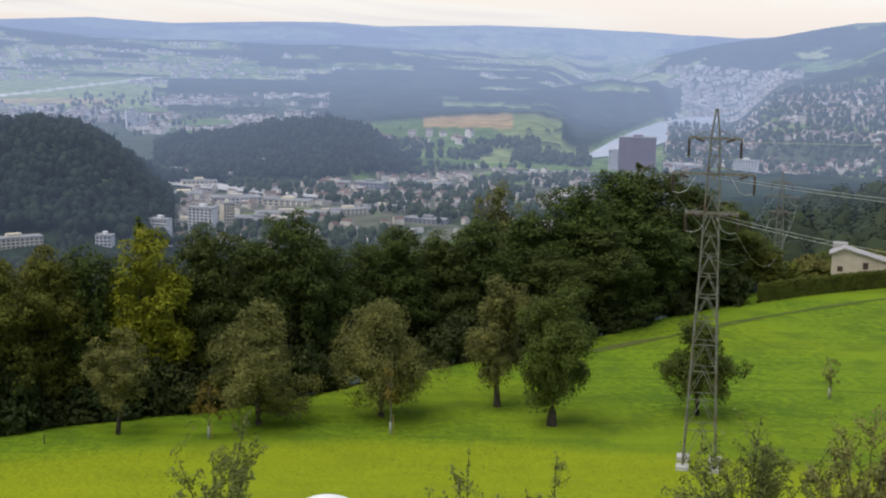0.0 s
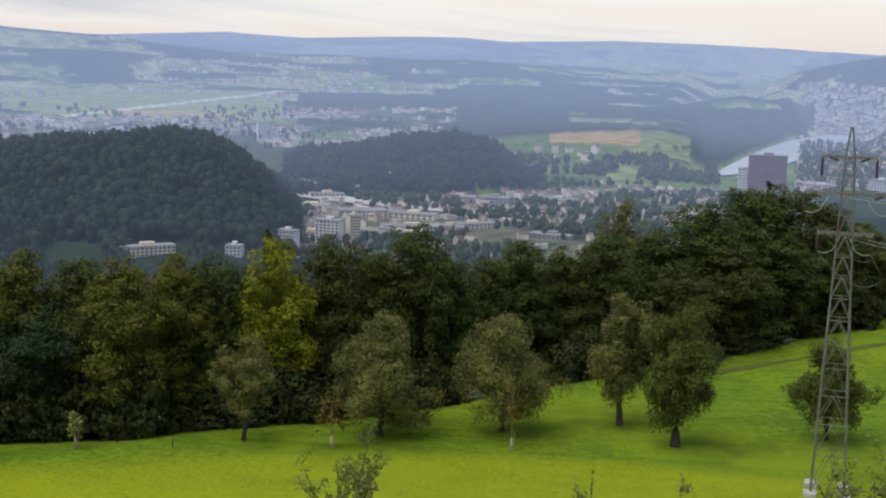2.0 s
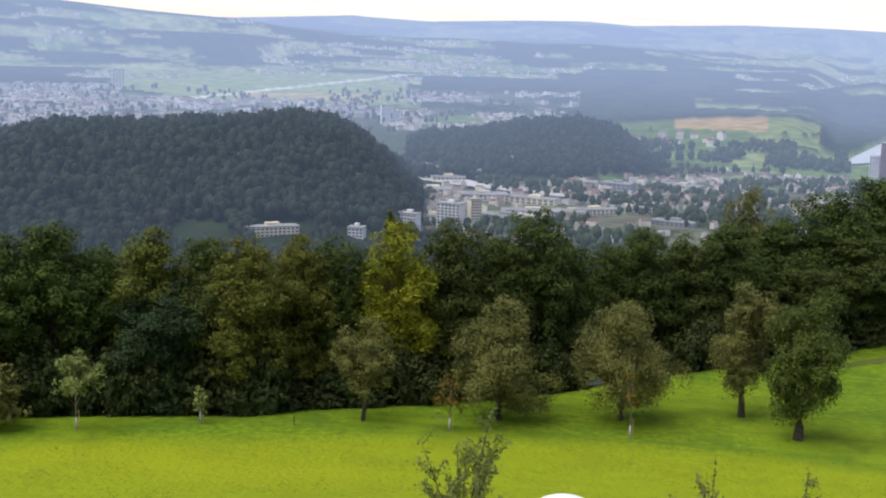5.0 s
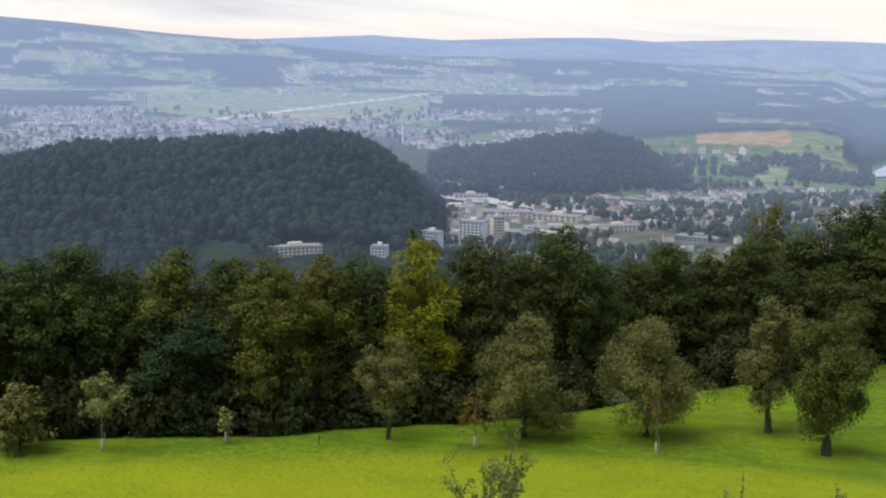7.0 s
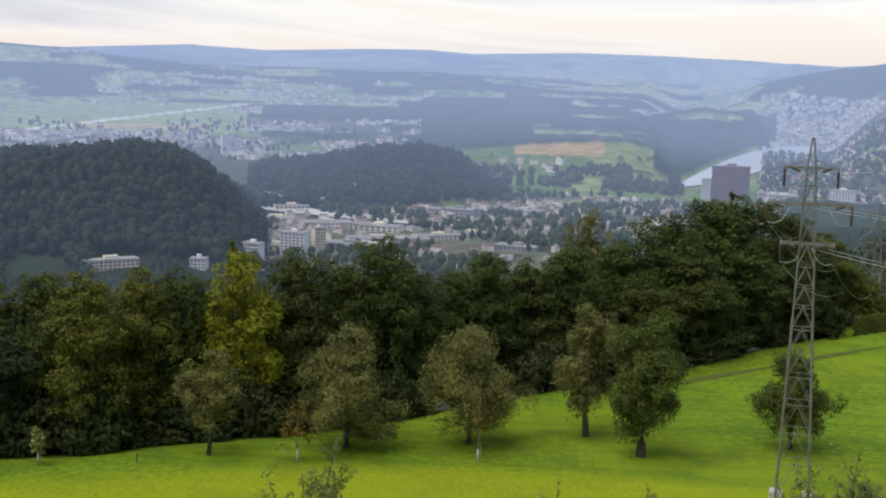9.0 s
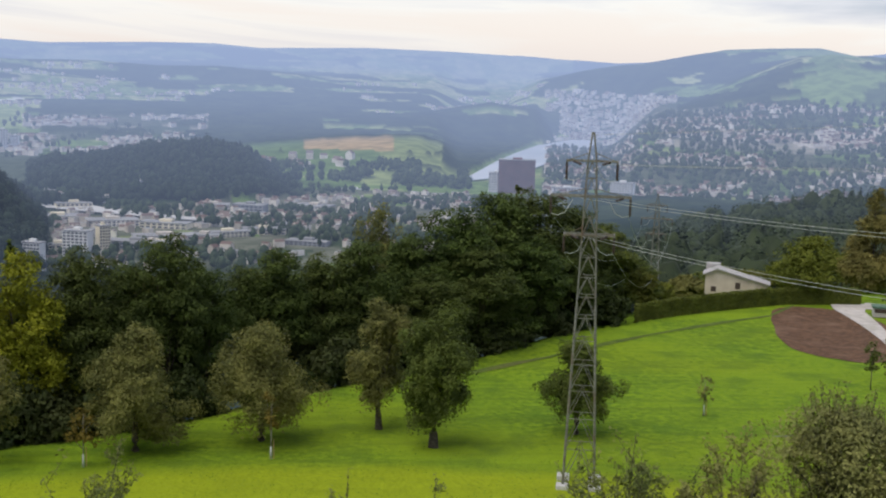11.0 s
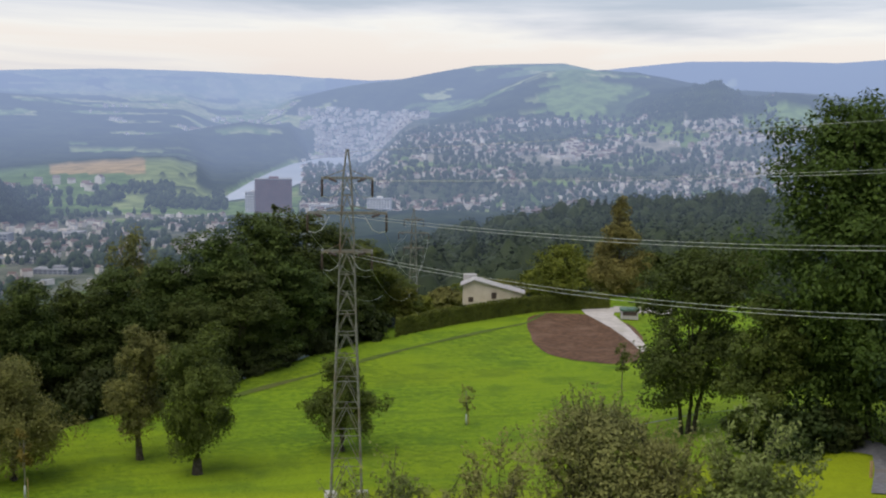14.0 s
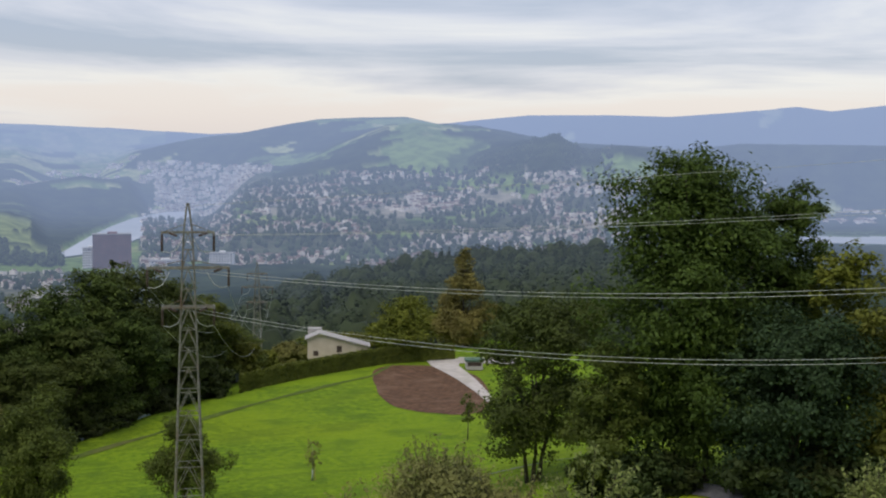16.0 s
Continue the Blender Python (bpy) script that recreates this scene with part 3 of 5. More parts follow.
def crown_points(rng, height, width, base, blobs, count, shape, droop):
    """Leaf places and outward directions of a crown: boughs, each of several flattened clumps of sprays."""
    hs = 0.05 + 0.91 * rng.random(blobs) ** (0.72 if shape == "dome" else 1.0)
    if shape == "oval":
        prof = np.sin(np.pi * np.clip(hs, 0.0, 1) ** 0.8) ** 0.55
    elif shape == "weep":
        prof = np.clip(1.15 - hs ** 1.6, 0.2, 1) * (0.75 + 0.25 * np.sin(np.pi * hs))
    elif shape == "cone":
        prof = np.clip(1.02 - hs, 0.06, 1)
    elif shape == "spire":
        prof = np.clip(1.04 - hs, 0.05, 1) ** 0.75 * np.clip(0.55 + hs * 3, 0, 1)
    elif shape == "dome":
        prof = np.sqrt(np.clip(1.06 - np.clip((hs - 0.35) / 0.65, 0, 1) ** 2.4, 0.08, 1)) * np.clip(0.62 + hs, 0, 1)
    else:
        prof = 0.75 + 0.25 * np.sin(np.pi * hs)
    ang = np.arange(blobs) * 2.39996 + rng.uniform(-0.5, 0.5, blobs)
    reach = rng.uniform(0.30, 0.90 if shape == "weep" else 0.80, blobs) * prof * width / 2
    c = np.stack([np.cos(ang) * reach, np.sin(ang) * reach, base + hs * (height - base)], 1)
    rb = rng.uniform(0.15, 0.25, blobs) * width * (0.7 + 0.3 * prof)
    if shape in ("cone", "spire"):
        rb = rng.uniform(0.13, 0.25, blobs) * width * np.clip(prof, 0.22, 1)
    # clumps on each bough, wider than high
    k = 7
    sd_ = rng.normal(size=(blobs, k, 3))
    sd_[..., 2] = sd_[..., 2] * 0.9 + 0.15
    sd_ /= np.linalg.norm(sd_, axis=2)[..., None]
    cc = c[:, None, :] + sd_ * (rb[:, None] * rng.uniform(0.45, 0.95, (blobs, k)))[..., None]
    rc = rb[:, None] * rng.uniform(0.34, 0.62, (blobs, k))
    big = rc.ravel() ** 2
    pick = rng.choice(blobs * k, count, p=big / big.sum())
    which = pick // k
    cc, rc, sd_ = cc.reshape(-1, 3)[pick], rc.ravel()[pick], sd_.reshape(-1, 3)[pick]
    d = rng.normal(size=(count, 3)) + sd_ * 0.5
    d[:, 2] = d[:, 2] * 0.8 + 0.4
    d /= np.linalg.norm(d, axis=1)[:, None]
    far = np.where(rng.random(count) < 0.06, rng.uniform(1.1, 1.6, count), rng.uniform(0.45, 1.08, count))
    p = cc + d * (rc * far)[:, None] * np.array([1.1, 1.1, 0.84])
    d = d * 0.7 + np.stack([p[:, 0], p[:, 1], (p[:, 2] - height * 0.45) * 0.8], 1) / (width * 0.5) * 0.35
    if droop:
        low = rng.random(count) < 0.5
        strand = rng.random(blobs * 14)[(which[low] * 14 + (np.arctan2(d[low, 1], d[low, 0]) * 2.2 + 7).astype(int) % 14)]
        p[low, 2] -= rng.random(low.sum()) ** 1.4 * droop * (0.25 + strand)
    squeeze = (height - base) / (np.sort(p[:, 2])[-8] - base)
    p[:, 2] = base + (p[:, 2] - base) * squeeze
    c[:, 2] = base + (c[:, 2] - base) * squeeze
    p[:, 2] = np.maximum(p[:, 2], base * 0.72)
    return c, p, d


def limbs_of(rng, trunk_top, targets, radius, parent, bark, name="limb"):
    for c in targets:
        start = np.array([0, 0, trunk_top * rng.uniform(0.55, 0.98)])
        mid = start * 0.45 + c * 0.55 + np.array([rng.normal() * 0.2, rng.normal() * 0.2, rng.uniform(-0.1, 0.5)])
        part(name, tube_bm([start, mid, c], [radius, radius * 0.6, radius * 0.2], 5), bark, parent)


def tree(name, label, category, mat, seed, height, width, base, blobs=40, count=5200, leaf=0.30, shape="oval", droop=0.0, trunk=0.22, lean=0.0, bark=None, group="", limbs=6):
    """A tree at the origin: trunk, limbs and a crown of leaf sprays."""
    rng = np.random.default_rng(seed)
    bark = bark or BARK
    ob = thing(name, Matrix.Identity(4), label, category, group)
    c, p, d = crown_points(rng, height, width, base, blobs, count, shape, droop)
    top = base + (height - base) * (0.9 if shape == "cone" else 0.5)
    pts = [(0, 0, -0.4), (0, 0, 0.15), (lean * 0.3, rng.normal() * 0.05, base * 0.6), (lean * 0.6, 0, base), (lean * 0.3, 0, top)]
    part("trunk", tube_bm(pts, [trunk * 1.6, trunk * 1.15, trunk * 0.9, trunk * 0.75, trunk * 0.3], 9), bark, ob)
    limbs_of(rng, base + (top - base) * 0.6, c[rng.permutation(blobs)[:limbs]], trunk * 0.42, ob, bark)
    crown = new("crown", quad_mesh("crown", leaf_quads(p, d, leaf, rng, droop * 0.6), mat))
    crown.parent = ob
    return ob


def plant(ob, az, r, turn=0.0, sx=1.0, sz=1.0, up=0.0):
    """A copy of a tree on the ground there."""
    return copy_thing(ob, Matrix.Translation(spot(az, r, up)) @ pose(0, 0, 0, 0, 0, turn) @ Matrix.Diagonal((sx, sx, sz, 1)))


def put(ob, az, r, turn=0.0, up=0.0):
    ob.matrix_basis = Matrix.Translation(spot(az, r, up)) @ pose(0, 0, 0, 0, 0, turn)
    return ob


def top_height(az, r, el):
    """How high a thing stands whose tip is seen under that elevation."""
    return r * math.tan(radians(el)) - float(lie(r, az))


# the wood behind the meadow: azimuth, elevation of the tip, steps behind the meadow's edge, width, kind
H0 = 17.0
WOOD_KINDS = {}
for k, (mat, label) in enumerate((
        (LEAF_DARK, "tall dark green broadleaf tree in the wood behind the meadow"),
        (LEAF_DARK, "tall dark green broadleaf tree in the wood behind the meadow"),
        (LEAF_MID, "tall mid-green broadleaf tree at the edge of the wood"),
        (LEAF_YELLOW, "tall yellow-green maple standing out from the dark wood"),
        (LEAF_BLUE, "broad blue-green tree with leaves down to the ground"),
        (LEAF_OLIVE, "tall olive-brown tree rising over the wood"))):
    low = 1.0 if k in (0, 1, 2, 4) else 3.0
    WOOD_KINDS[k] = tree("tree", label, "tree", mat, 100 + k, H0, 8.0, low, 54, 24000, 0.15, "dome" if k < 3 else "oval" if k == 3 else "tall", 0.5, 0.3, group="wood behind the meadow", limbs=5)
for k, (mat, label) in enumerate(((LEAF_DARK, "dark green tree deep in the wood"), (LEAF_DARK, "dark green tree deep in the wood"), (LEAF_MID, "mid-green tree deep in the wood"))):
    WOOD_KINDS[6 + k] = tree("tree", label, "tree", mat, 120 + k, H0, 8.0, 1.5, 40, 7500, 0.28, "oval", 0.5, 0.3, group="wood behind the meadow", limbs=4)
placed = {}
FRONT = [(-32.6, -8.7, 5, 8.5, 0), (-30.3, -8.9, 6, 8, 1), (-28.0, -8.5, 7, 8, 0), (-26.2, -9.6, 8, 6, 1), (-23.9, -8.75, 8, 8, 2), (-23.6, -11.2, 4, 7.5, 4), (-21.4, -9.25, 7, 7, 0),
         (-19.6, -9.2, 4, 7, 2), (-17.4, -9.1, 7, 7, 2), (-15.6, -9.2, 8, 7, 1), (-12.9, -8.45, 6, 7.4, 3), (-10.3, -8.35, 7, 7, 1), (-8.4, -9.0, 9, 6.5, 0), (-6.7, -7.7, 8, 7, 1),
         (-5.0, -9.3, 9, 6, 0), (-3.3, -9.1, 9, 6.5, 1), (-1.9, -8.4, 10, 7, 0), (0.2, -8.6, 10, 8, 1), (1.9, -8.0, 10, 8, 0), (2.9, -6.3, 22, 6.5, 5), (4.2, -7.7, 10, 9, 0),
         (6.0, -6.35, 11, 10, 1), (7.9, -5.7, 13, 10.5, 0), (9.6, -5.5, 12, 11, 1), (11.2, -6.2, 12, 10, 0), (12.7, -6.9, 14, 9.5, 2), (13.9, -8.2, 16, 8, 2), (5.0, -9.5, 4, 8, 1), (7.2, -8.2, 5, 9, 0), (9.3, -7.6, 5, 9, 1), (11.4, -8.6, 5, 7, 0)]
rng0 = np.random.default_rng(5)


def wood_tree(az, el, back, width, kind):
    r = float(field_edge(az)) + back
    h = top_height(az, r, el)
    src = WOOD_KINDS[kind]
    if kind not in placed:
        placed[kind] = src
        src.matrix_basis = Matrix.Translation(spot(az, r)) @ Matrix.Diagonal((width / 8, width / 8, h / H0, 1))
        src.scale = (width / 8, width / 8, h / H0)
        return
    turn = rng0.uniform(0, 360)
    src_scale = src.scale.copy()
    src.scale = (1, 1, 1)
    copy_thing(src, Matrix.Translation(spot(az, r)) @ pose(0, 0, 0, 0, 0, turn) @ Matrix.Diagonal((width / 8, width / 8, h / H0, 1)))
    src.scale = src_scale


for row in FRONT:
    wood_tree(*row)
for row in range(2):
    for az in np.arange(-33, 13.5, 2.3):
        a = az + rng0.uniform(-0.7, 0.7)
        tip = np.interp(a, [-33, -24, -22, -14, -12, -10, 0, 3, 8, 13], [-9.2, -9.3, -9.8, -9.8, -9.2, -9.0, -8.9, -8.4, -6.8, -8.0]) - rng0.uniform(0.2, 0.9)
        wood_tree(a, tip, 13 + 8 * row + rng0.uniform(-2, 2), rng0.uniform(6.5, 8.5), int(rng0.choice([6, 7, 6, 7, 8])))
# undergrowth along the edge of the wood
shrub = tree("shrub", "dark green undergrowth at the edge of the wood", "shrub", LEAF_UNDER, 140, 4.0, 5.0, 0.3, 22, 3600, 0.20, "tall", 0.4, 0.08, group="undergrowth", limbs=3)
put(shrub, -33, 102)
for az in np.arange(-31.8, 13.0, 1.35):
    a = az + rng0.uniform(-0.4, 0.4)
    plant(shrub, a, float(field_edge(a)) + rng0.uniform(2.5, 4.5), rng0.uniform(0, 360), rng0.uniform(0.8, 1.2), rng0.uniform(0.6, 1.5))
brown = tree("shrub", "brown-olive shrub at the edge of the wood", "shrub", LEAF_OLIVE, 141, 5.2, 5.0, 0.4, 26, 2600, 0.22, "oval", 0.3, 0.1, group="undergrowth", limbs=3)
put(brown, -30.6, 97.5)

# fruit trees on the meadow
PEARS = [("tree", "old pear tree with a thin crown and a bare branch", LEAF_OLIVE, -14.36, 96.4, -12.74, 5.0, 2.6, 22, 4200, "oval", 0.5, 0.17, 0.5),
         ("tree", "old pear tree with drooping olive-brown foliage", LEAF_OLIVE, -8.13, 97.4, -11.67, 8.2, 1.5, 30, 14000, "weep", 1.7, 0.30, 0.0),
         ("tree", "round old pear tree with drooping olive foliage", LEAF_OLIVE, -2.55, 99.2, -11.62, 8.2, 1.7, 28, 14000, "weep", 1.6, 0.28, 0.0),
         ("tree", "tall slender pear tree with olive-brown foliage", LEAF_OLIVE, 2.78, 102.7, -10.51, 5.8, 2.0, 26, 12000, "weep", 1.5, 0.28, -0.2),
         ("tree", "dense green pear tree on a thick trunk", LEAF_PEAR, 5.30, 98.0, -10.72, 5.9, 1.9, 34, 15000, "tall", 1.1, 0.36, 0.0),
         ("tree", "broad green pear tree standing behind the pylon", LEAF_PEAR, 11.79, 103.2, -11.9, 6.4, 1.8, 34, 9500, "weep", 1.2, 0.24, 0.0)]
for k, (nm, label, mat, az, r, el, wide, base, blobs, count, shape, droop, trunk, lean) in enumerate(PEARS):
    put(tree(nm, label, "tree", mat, 200 + k, top_height(az, r, el), wide, base, blobs, int(count * 2.3), 0.104, shape, droop, trunk, lean, group="fruit trees on the meadow", limbs=8), az, r)


def sapling(label, mat, az, r, el, wide, count, seed, guard=True, sparse="oval"):
    h = top_height(az, r, el)
    rng = np.random.default_rng(seed)
    ob = thing("sapling", Matrix.Identity(4), label, "sapling", "young trees on the meadow")
    part("trunk", tube_bm([(0, 0, -0.2), (0.02, 0, h * 0.4), (0, 0.03, h * 0.85)], [0.06, 0.045, 0.02], 6), BARK_PALE, ob)
    c, p, d = crown_points(rng, h, wide, h * 0.38, 16, count, sparse, 0.1)
    for q in c[:7]:
        part("limb", tube_bm([(0, 0, h * rng.uniform(0.3, 0.6)), tuple(q)], [0.03, 0.008], 4), BARK_PALE, ob)
    cr_ = new("crown", quad_mesh("crown", leaf_quads(p, d, 0.13, rng), mat))
    cr_.parent = ob
    if guard:
        part("trunk_guard", tube_bm([(0, 0, 0), (0, 0, 0.95)], [0.09, 0.08], 8), GUARD, ob, "pale plastic trunk guard")
        part("stake", bar_bm((0.22, 0.05, -0.2), (0.20, 0.05, 1.5), 0.06), WOOD, ob)
    put(ob, az, r)


sapling("young tree with a round pale green crown", LEAF_LIGHT, -27.15, 96.2, -14.0, 4.3, 2600, 300)
sapling("small young tree with pale leaves between stakes", LEAF_LIGHT, -21.73, 96.4, -15.8, 1.5, 300, 301)
sapling("young tree with rust-tinged leaves and a white guard", LEAF_RUST, -10.38, 94.2, -15.2, 2.7, 620, 302)
sapling("slim young tree with yellow-brown leaves and a guard", LEAF_RUST, -2.11, 94.6, -14.75, 1.4, 330, 303)
sapling("small green young tree at the edge of the soil", LEAF_PEAR, 24.4, 126.0, -11.3, 1.7, 700, 305, False)
sapling("thin young tree with few leaves on the slope", LEAF_OLIVE, 17.43, 112.0, -13.3, 1.9, 200, 304)

# trees round the barn and the right-hand slope
put(tree("tree", "yellow-green tree behind the clipped hedge", "tree", LEAF_LIME, 400, top_height(21.6, 176, -6.9), 8.8, 2.2, 40, 8500, 0.21, "oval", 0.2, 0.25), 21.5, 176)
put(tree("conifer", "tall golden-brown larch behind the gravel yard", "conifer", LEAF_GOLD, 401, top_height(24.1, 190, -4.8), 9.6, 0.6, 110, 30000, 0.17, "spire", 0.7, 0.3), 24.1, 190)
many_stems = put(tree("tree", "dark broadleaf tree on several thin trunks", "tree", LEAF_DARK, 402, top_height(27.4, 104, -6.6), 9.4, 2.4, 50, 25000, 0.155, "tall", 0.9, 0.2, 0.3, limbs=12), 27.4, 104)
for dx, dy, bend in ((-0.8, 0.3, -1.6), (0.7, -0.3, 1.5), (1.3, 0.5, 2.6)):
    part("trunk", tube_bm([(dx * 0.5, dy, -0.4), (dx * 0.8, dy, 2.0), (bend, dy * 2, 6.5)], [0.20, 0.15, 0.06], 7), BARK, many_stems)
put(tree("tree", "great linden tree with a towering dark green crown", "tree", LEAF_DEEP, 404, top_height(34.2, 95, -0.1), 14.0, 0.8, 96, 70000, 0.175, "dome", 0.5, 0.55, limbs=14), 34.2, 96)
put(tree("tree", "tall linden tree with gaps in its crown", "tree", LEAF_DEEP, 405, top_height(38.0, 100, -1.6), 7.8, 2.0, 48, 28000, 0.175, "dome", 0.3, 0.4, limbs=10), 38.0, 101)
put(tree("tree", "bright green maple in front of the lindens", "tree", LEAF_PEAR, 406, top_height(31.2, 92, -8.8), 6.5, 1.0, 34, 18000, 0.15, "oval", 0.6, 0.2), 30.8, 93)
put(tree("tree", "grey-green ash tree by the footpath", "tree", LEAF_BLUE, 407, top_height(38.5, 86, -7.2), 10.5, 0.8, 52, 34000, 0.155, "tall", 0.8, 0.3), 38.6, 91)
put(tree("tree", "yellowish green ash tree by the footpath", "tree", LEAF_LIME, 408, top_height(40.8, 95, -4.2), 8.0, 1.0, 40, 17000, 0.19, "oval", 0.3, 0.3), 40.6, 96)
put(tree("tree", "light green tree beyond the footpath", "tree", LEAF_MID, 409, top_height(43.5, 92, -4.3), 9.0, 1.0, 40, 17000, 0.19, "oval", 0.3, 0.3), 43.6, 93)
put(tree("tree", "dark green tree with low branches by the footpath", "tree", LEAF_DEEP, 410, top_height(35.2, 90, -7.4), 9.0, 1.8, 44, 24000, 0.155, "oval", 0.8, 0.3), 35.0, 95)
for az_, r_, s_ in ((32.2, 91, 1.1), (33.6, 92.5, 0.9), (37.6, 90, 1.2), (39.4, 90, 1.1), (40.9, 90, 1.2), (42.4, 90, 1.2), (30.4, 95, 0.9)):
    plant(shrub, az_, r_, az_ * 40, s_, s_ * 0.9)
for k, (az, r, el, wide, mat) in enumerate(((15.0, 172, -9.4, 6, LEAF_LIME), (16.4, 190, -9.0, 6, LEAF_OLIVE), (17.9, 205, -8.5, 8, LEAF_LIME), (19.2, 200, -8.6, 7, LEAF_MID), (20.5, 205, -8.2, 8, LEAF_LIME), (22.9, 200, -7.6, 8, LEAF_LIME), (25.6, 200, -7.2, 8, LEAF_DARK), (27.5, 200, -6.9, 9, LEAF_DARK), (29.5, 190, -7.0, 9, LEAF_DARK), (14.2, 165, -8.9, 6, LEAF_MID))):
    put(tree("tree", "broadleaf tree on the slope behind the barn", "tree", mat, 430 + k, top_height(az, r, el), wide, 1.5, 30, 6500, 0.25, "oval", 0.3, 0.2, group="trees behind the barn", limbs=4), az, r)
for k, (az, r, el) in enumerate(((8.75, 158, -5.45), (-13.2, 116, -8.15))):
    put(tree("conifer", "dark spruce tip above the wood", "conifer", LEAF_DARK, 450 + k, top_height(az, r, el), 6.5, 2.0, 90, 6500, 0.28, "cone", 0.6, 0.3), az, r)


# ---- near shrubs below the lookout ----
def near_shrub(label, mat, az, r, el, wide, boughs, count, leaf, seed):
    """A shrub some steps off: forking branches, leafy boughs and thin shoots that stand out at the top."""
    rng = np.random.default_rng(seed)
    h = top_height(az, r, el)
    ob = thing("shrub", Matrix.Identity(4), label, "shrub", "shrubs below the lookout")
    deep = min(h * 0.8, wide * 0.9)
    pts, outs = [], []
    c, p, d = crown_points(rng, h - 0.28, wide * 0.92, h - deep, boughs, count, "oval", 0.0)
    pts.append(p)
    outs.append(d)
    for q in c:
        part("branch", tube_bm([(q[0] * 0.15, q[1] * 0.15, max(h - deep - 0.8, 0)), (q[0] * 0.6, q[1] * 0.5, q[2] - 0.35), tuple(q)], [0.03, 0.018, 0.006], 4), BARK, ob)
        for k in range(4):
            a, out = rng.uniform(0, math.tau), rng.uniform(0.12, 0.42)
            long = rng.uniform(0.25, 0.62)
            tip = q + np.array([math.cos(a) * out, math.sin(a) * out, long])
            over = max(tip[2] - h, 0)
            tip[2] -= over
            mid = q * 0.5 + tip * 0.5 + np.array([math.cos(a) * 0.06, math.sin(a) * 0.06, -0.03])
            part("shoot", tube_bm([tuple(q), tuple(mid), tuple(tip)], [0.007, 0.005, 0.002], 3), BARK, ob)
            n = 30
            s = np.linspace(0.1, 1, n)[:, None]
            on = (1 - s) ** 2 * q + 2 * s * (1 - s) * mid + s ** 2 * tip
            off = rng.normal(size=(n, 3)) * 0.035
            pts.append(on + off)
            outs.append(off / (np.linalg.norm(off, axis=1)[:, None] + 1e-6))
    p, d = np.concatenate(pts), np.concatenate(outs)
    cr_ = new("foliage", quad_mesh("foliage", leaf_quads(p, d, leaf, rng, -0.3, 0.45), mat))
    cr_.parent = ob
    return put(ob, az, r)


def sprig_shrub(label, mat, az, r, el, wide, stems, twigs, leaf, seed, lean=0.0):
    """A thin shrub: arching stems fan out from the foot, each with side twigs and scattered small leaves."""
    rng = np.random.default_rng(seed)
    h = top_height(az, r, el)
    ob = thing("shrub", Matrix.Identity(4), label, "shrub", "shrubs below the lookout")
    pts, outs = [], []
    foot = max(h - 2.6, 0.0)
    part("stem_base", tube_bm([(0, 0, -0.2), (0, 0, foot + 0.1)], [0.045, 0.03], 6), BARK, ob)
    for i in range(stems):
        a = i * 2.39996 + rng.uniform(-0.6, 0.6)
        out = wide / 2 * (rng.uniform(0.25, 1.0) if i else 0.1)
        tall = (h - foot) * (rng.uniform(0.55, 0.93) if i else 1.0) * (1 - 0.25 * (out / (wide / 2)) ** 2)
        tip = np.array([math.cos(a) * out + lean * (1.0 if i == 0 else 0.4), math.sin(a) * out, foot + tall])
        mid = np.array([tip[0] * 0.35, tip[1] * 0.35, foot + tall * 0.55])
        root = np.array([0, 0, foot])

        def on(u):
            return (1 - u) ** 2 * root + 2 * u * (1 - u) * mid + u * u * tip
        part("stem", tube_bm([tuple(on(u)) for u in (0, 0.25, 0.5, 0.75, 1)], [0.020, 0.016, 0.011, 0.007, 0.003], 4), BARK, ob)
        runs = [(on(0.4), tip, 60)]
        for k in range(twigs):
            p0 = on(rng.uniform(0.3, 0.95))
            b = rng.uniform(0, math.tau)
            long = rng.uniform(0.18, 0.5)
            p1 = p0 + np.array([math.cos(b) * long * 0.7, math.sin(b) * long * 0.7, long * rng.uniform(0.35, 0.9)])
            p1[2] = min(p1[2], h)
            part("twig", tube_bm([tuple(p0), tuple((p0 + p1) / 2 + np.array([0, 0, -0.02])), tuple(p1)], [0.006, 0.004, 0.002], 3), BARK, ob)
            runs.append((p0, p1, int(rng.integers(24, 50))))
        for p0, p1, n in runs:
            u = rng.random(n)[:, None]
            off = rng.normal(size=(n, 3)) * 0.04
            pts.append(p0 + (p1 - p0) * u + off)
            outs.append(off / (np.linalg.norm(off, axis=1)[:, None] + 1e-6))
    cr_ = new("foliage", quad_mesh("foliage", leaf_quads(np.concatenate(pts), np.concatenate(outs), leaf, rng, -0.3, 0.45), mat))
    cr_.parent = ob
    return put(ob, az, r)


sprig_shrub("twiggy shrub with small grey-green leaves", LEAF_TWIG, -10.0, 18, -16.4, 2.0, 10, 7, 0.034, 500, 0.35)
sprig_shrub("low shrub with sparse grey-green leaves", LEAF_TWIG, 1.4, 18, -18.0, 1.1, 9, 5, 0.032, 501)
sprig_shrub("low shrub with sparse grey-green leaves", LEAF_TWIG, 5.4, 18, -18.1, 1.2, 9, 5, 0.032, 502)
sprig_shrub("loose shrub with thin upright shoots", LEAF_TWIG, 14.2, 18, -16.0, 2.6, 24, 8, 0.034, 503)
near_shrub("dense bronze-green shrub with small leaves", LEAF_SHRUB, 23.6, 19, -13.0, 2.35, 46, 20000, 0.030, 504)
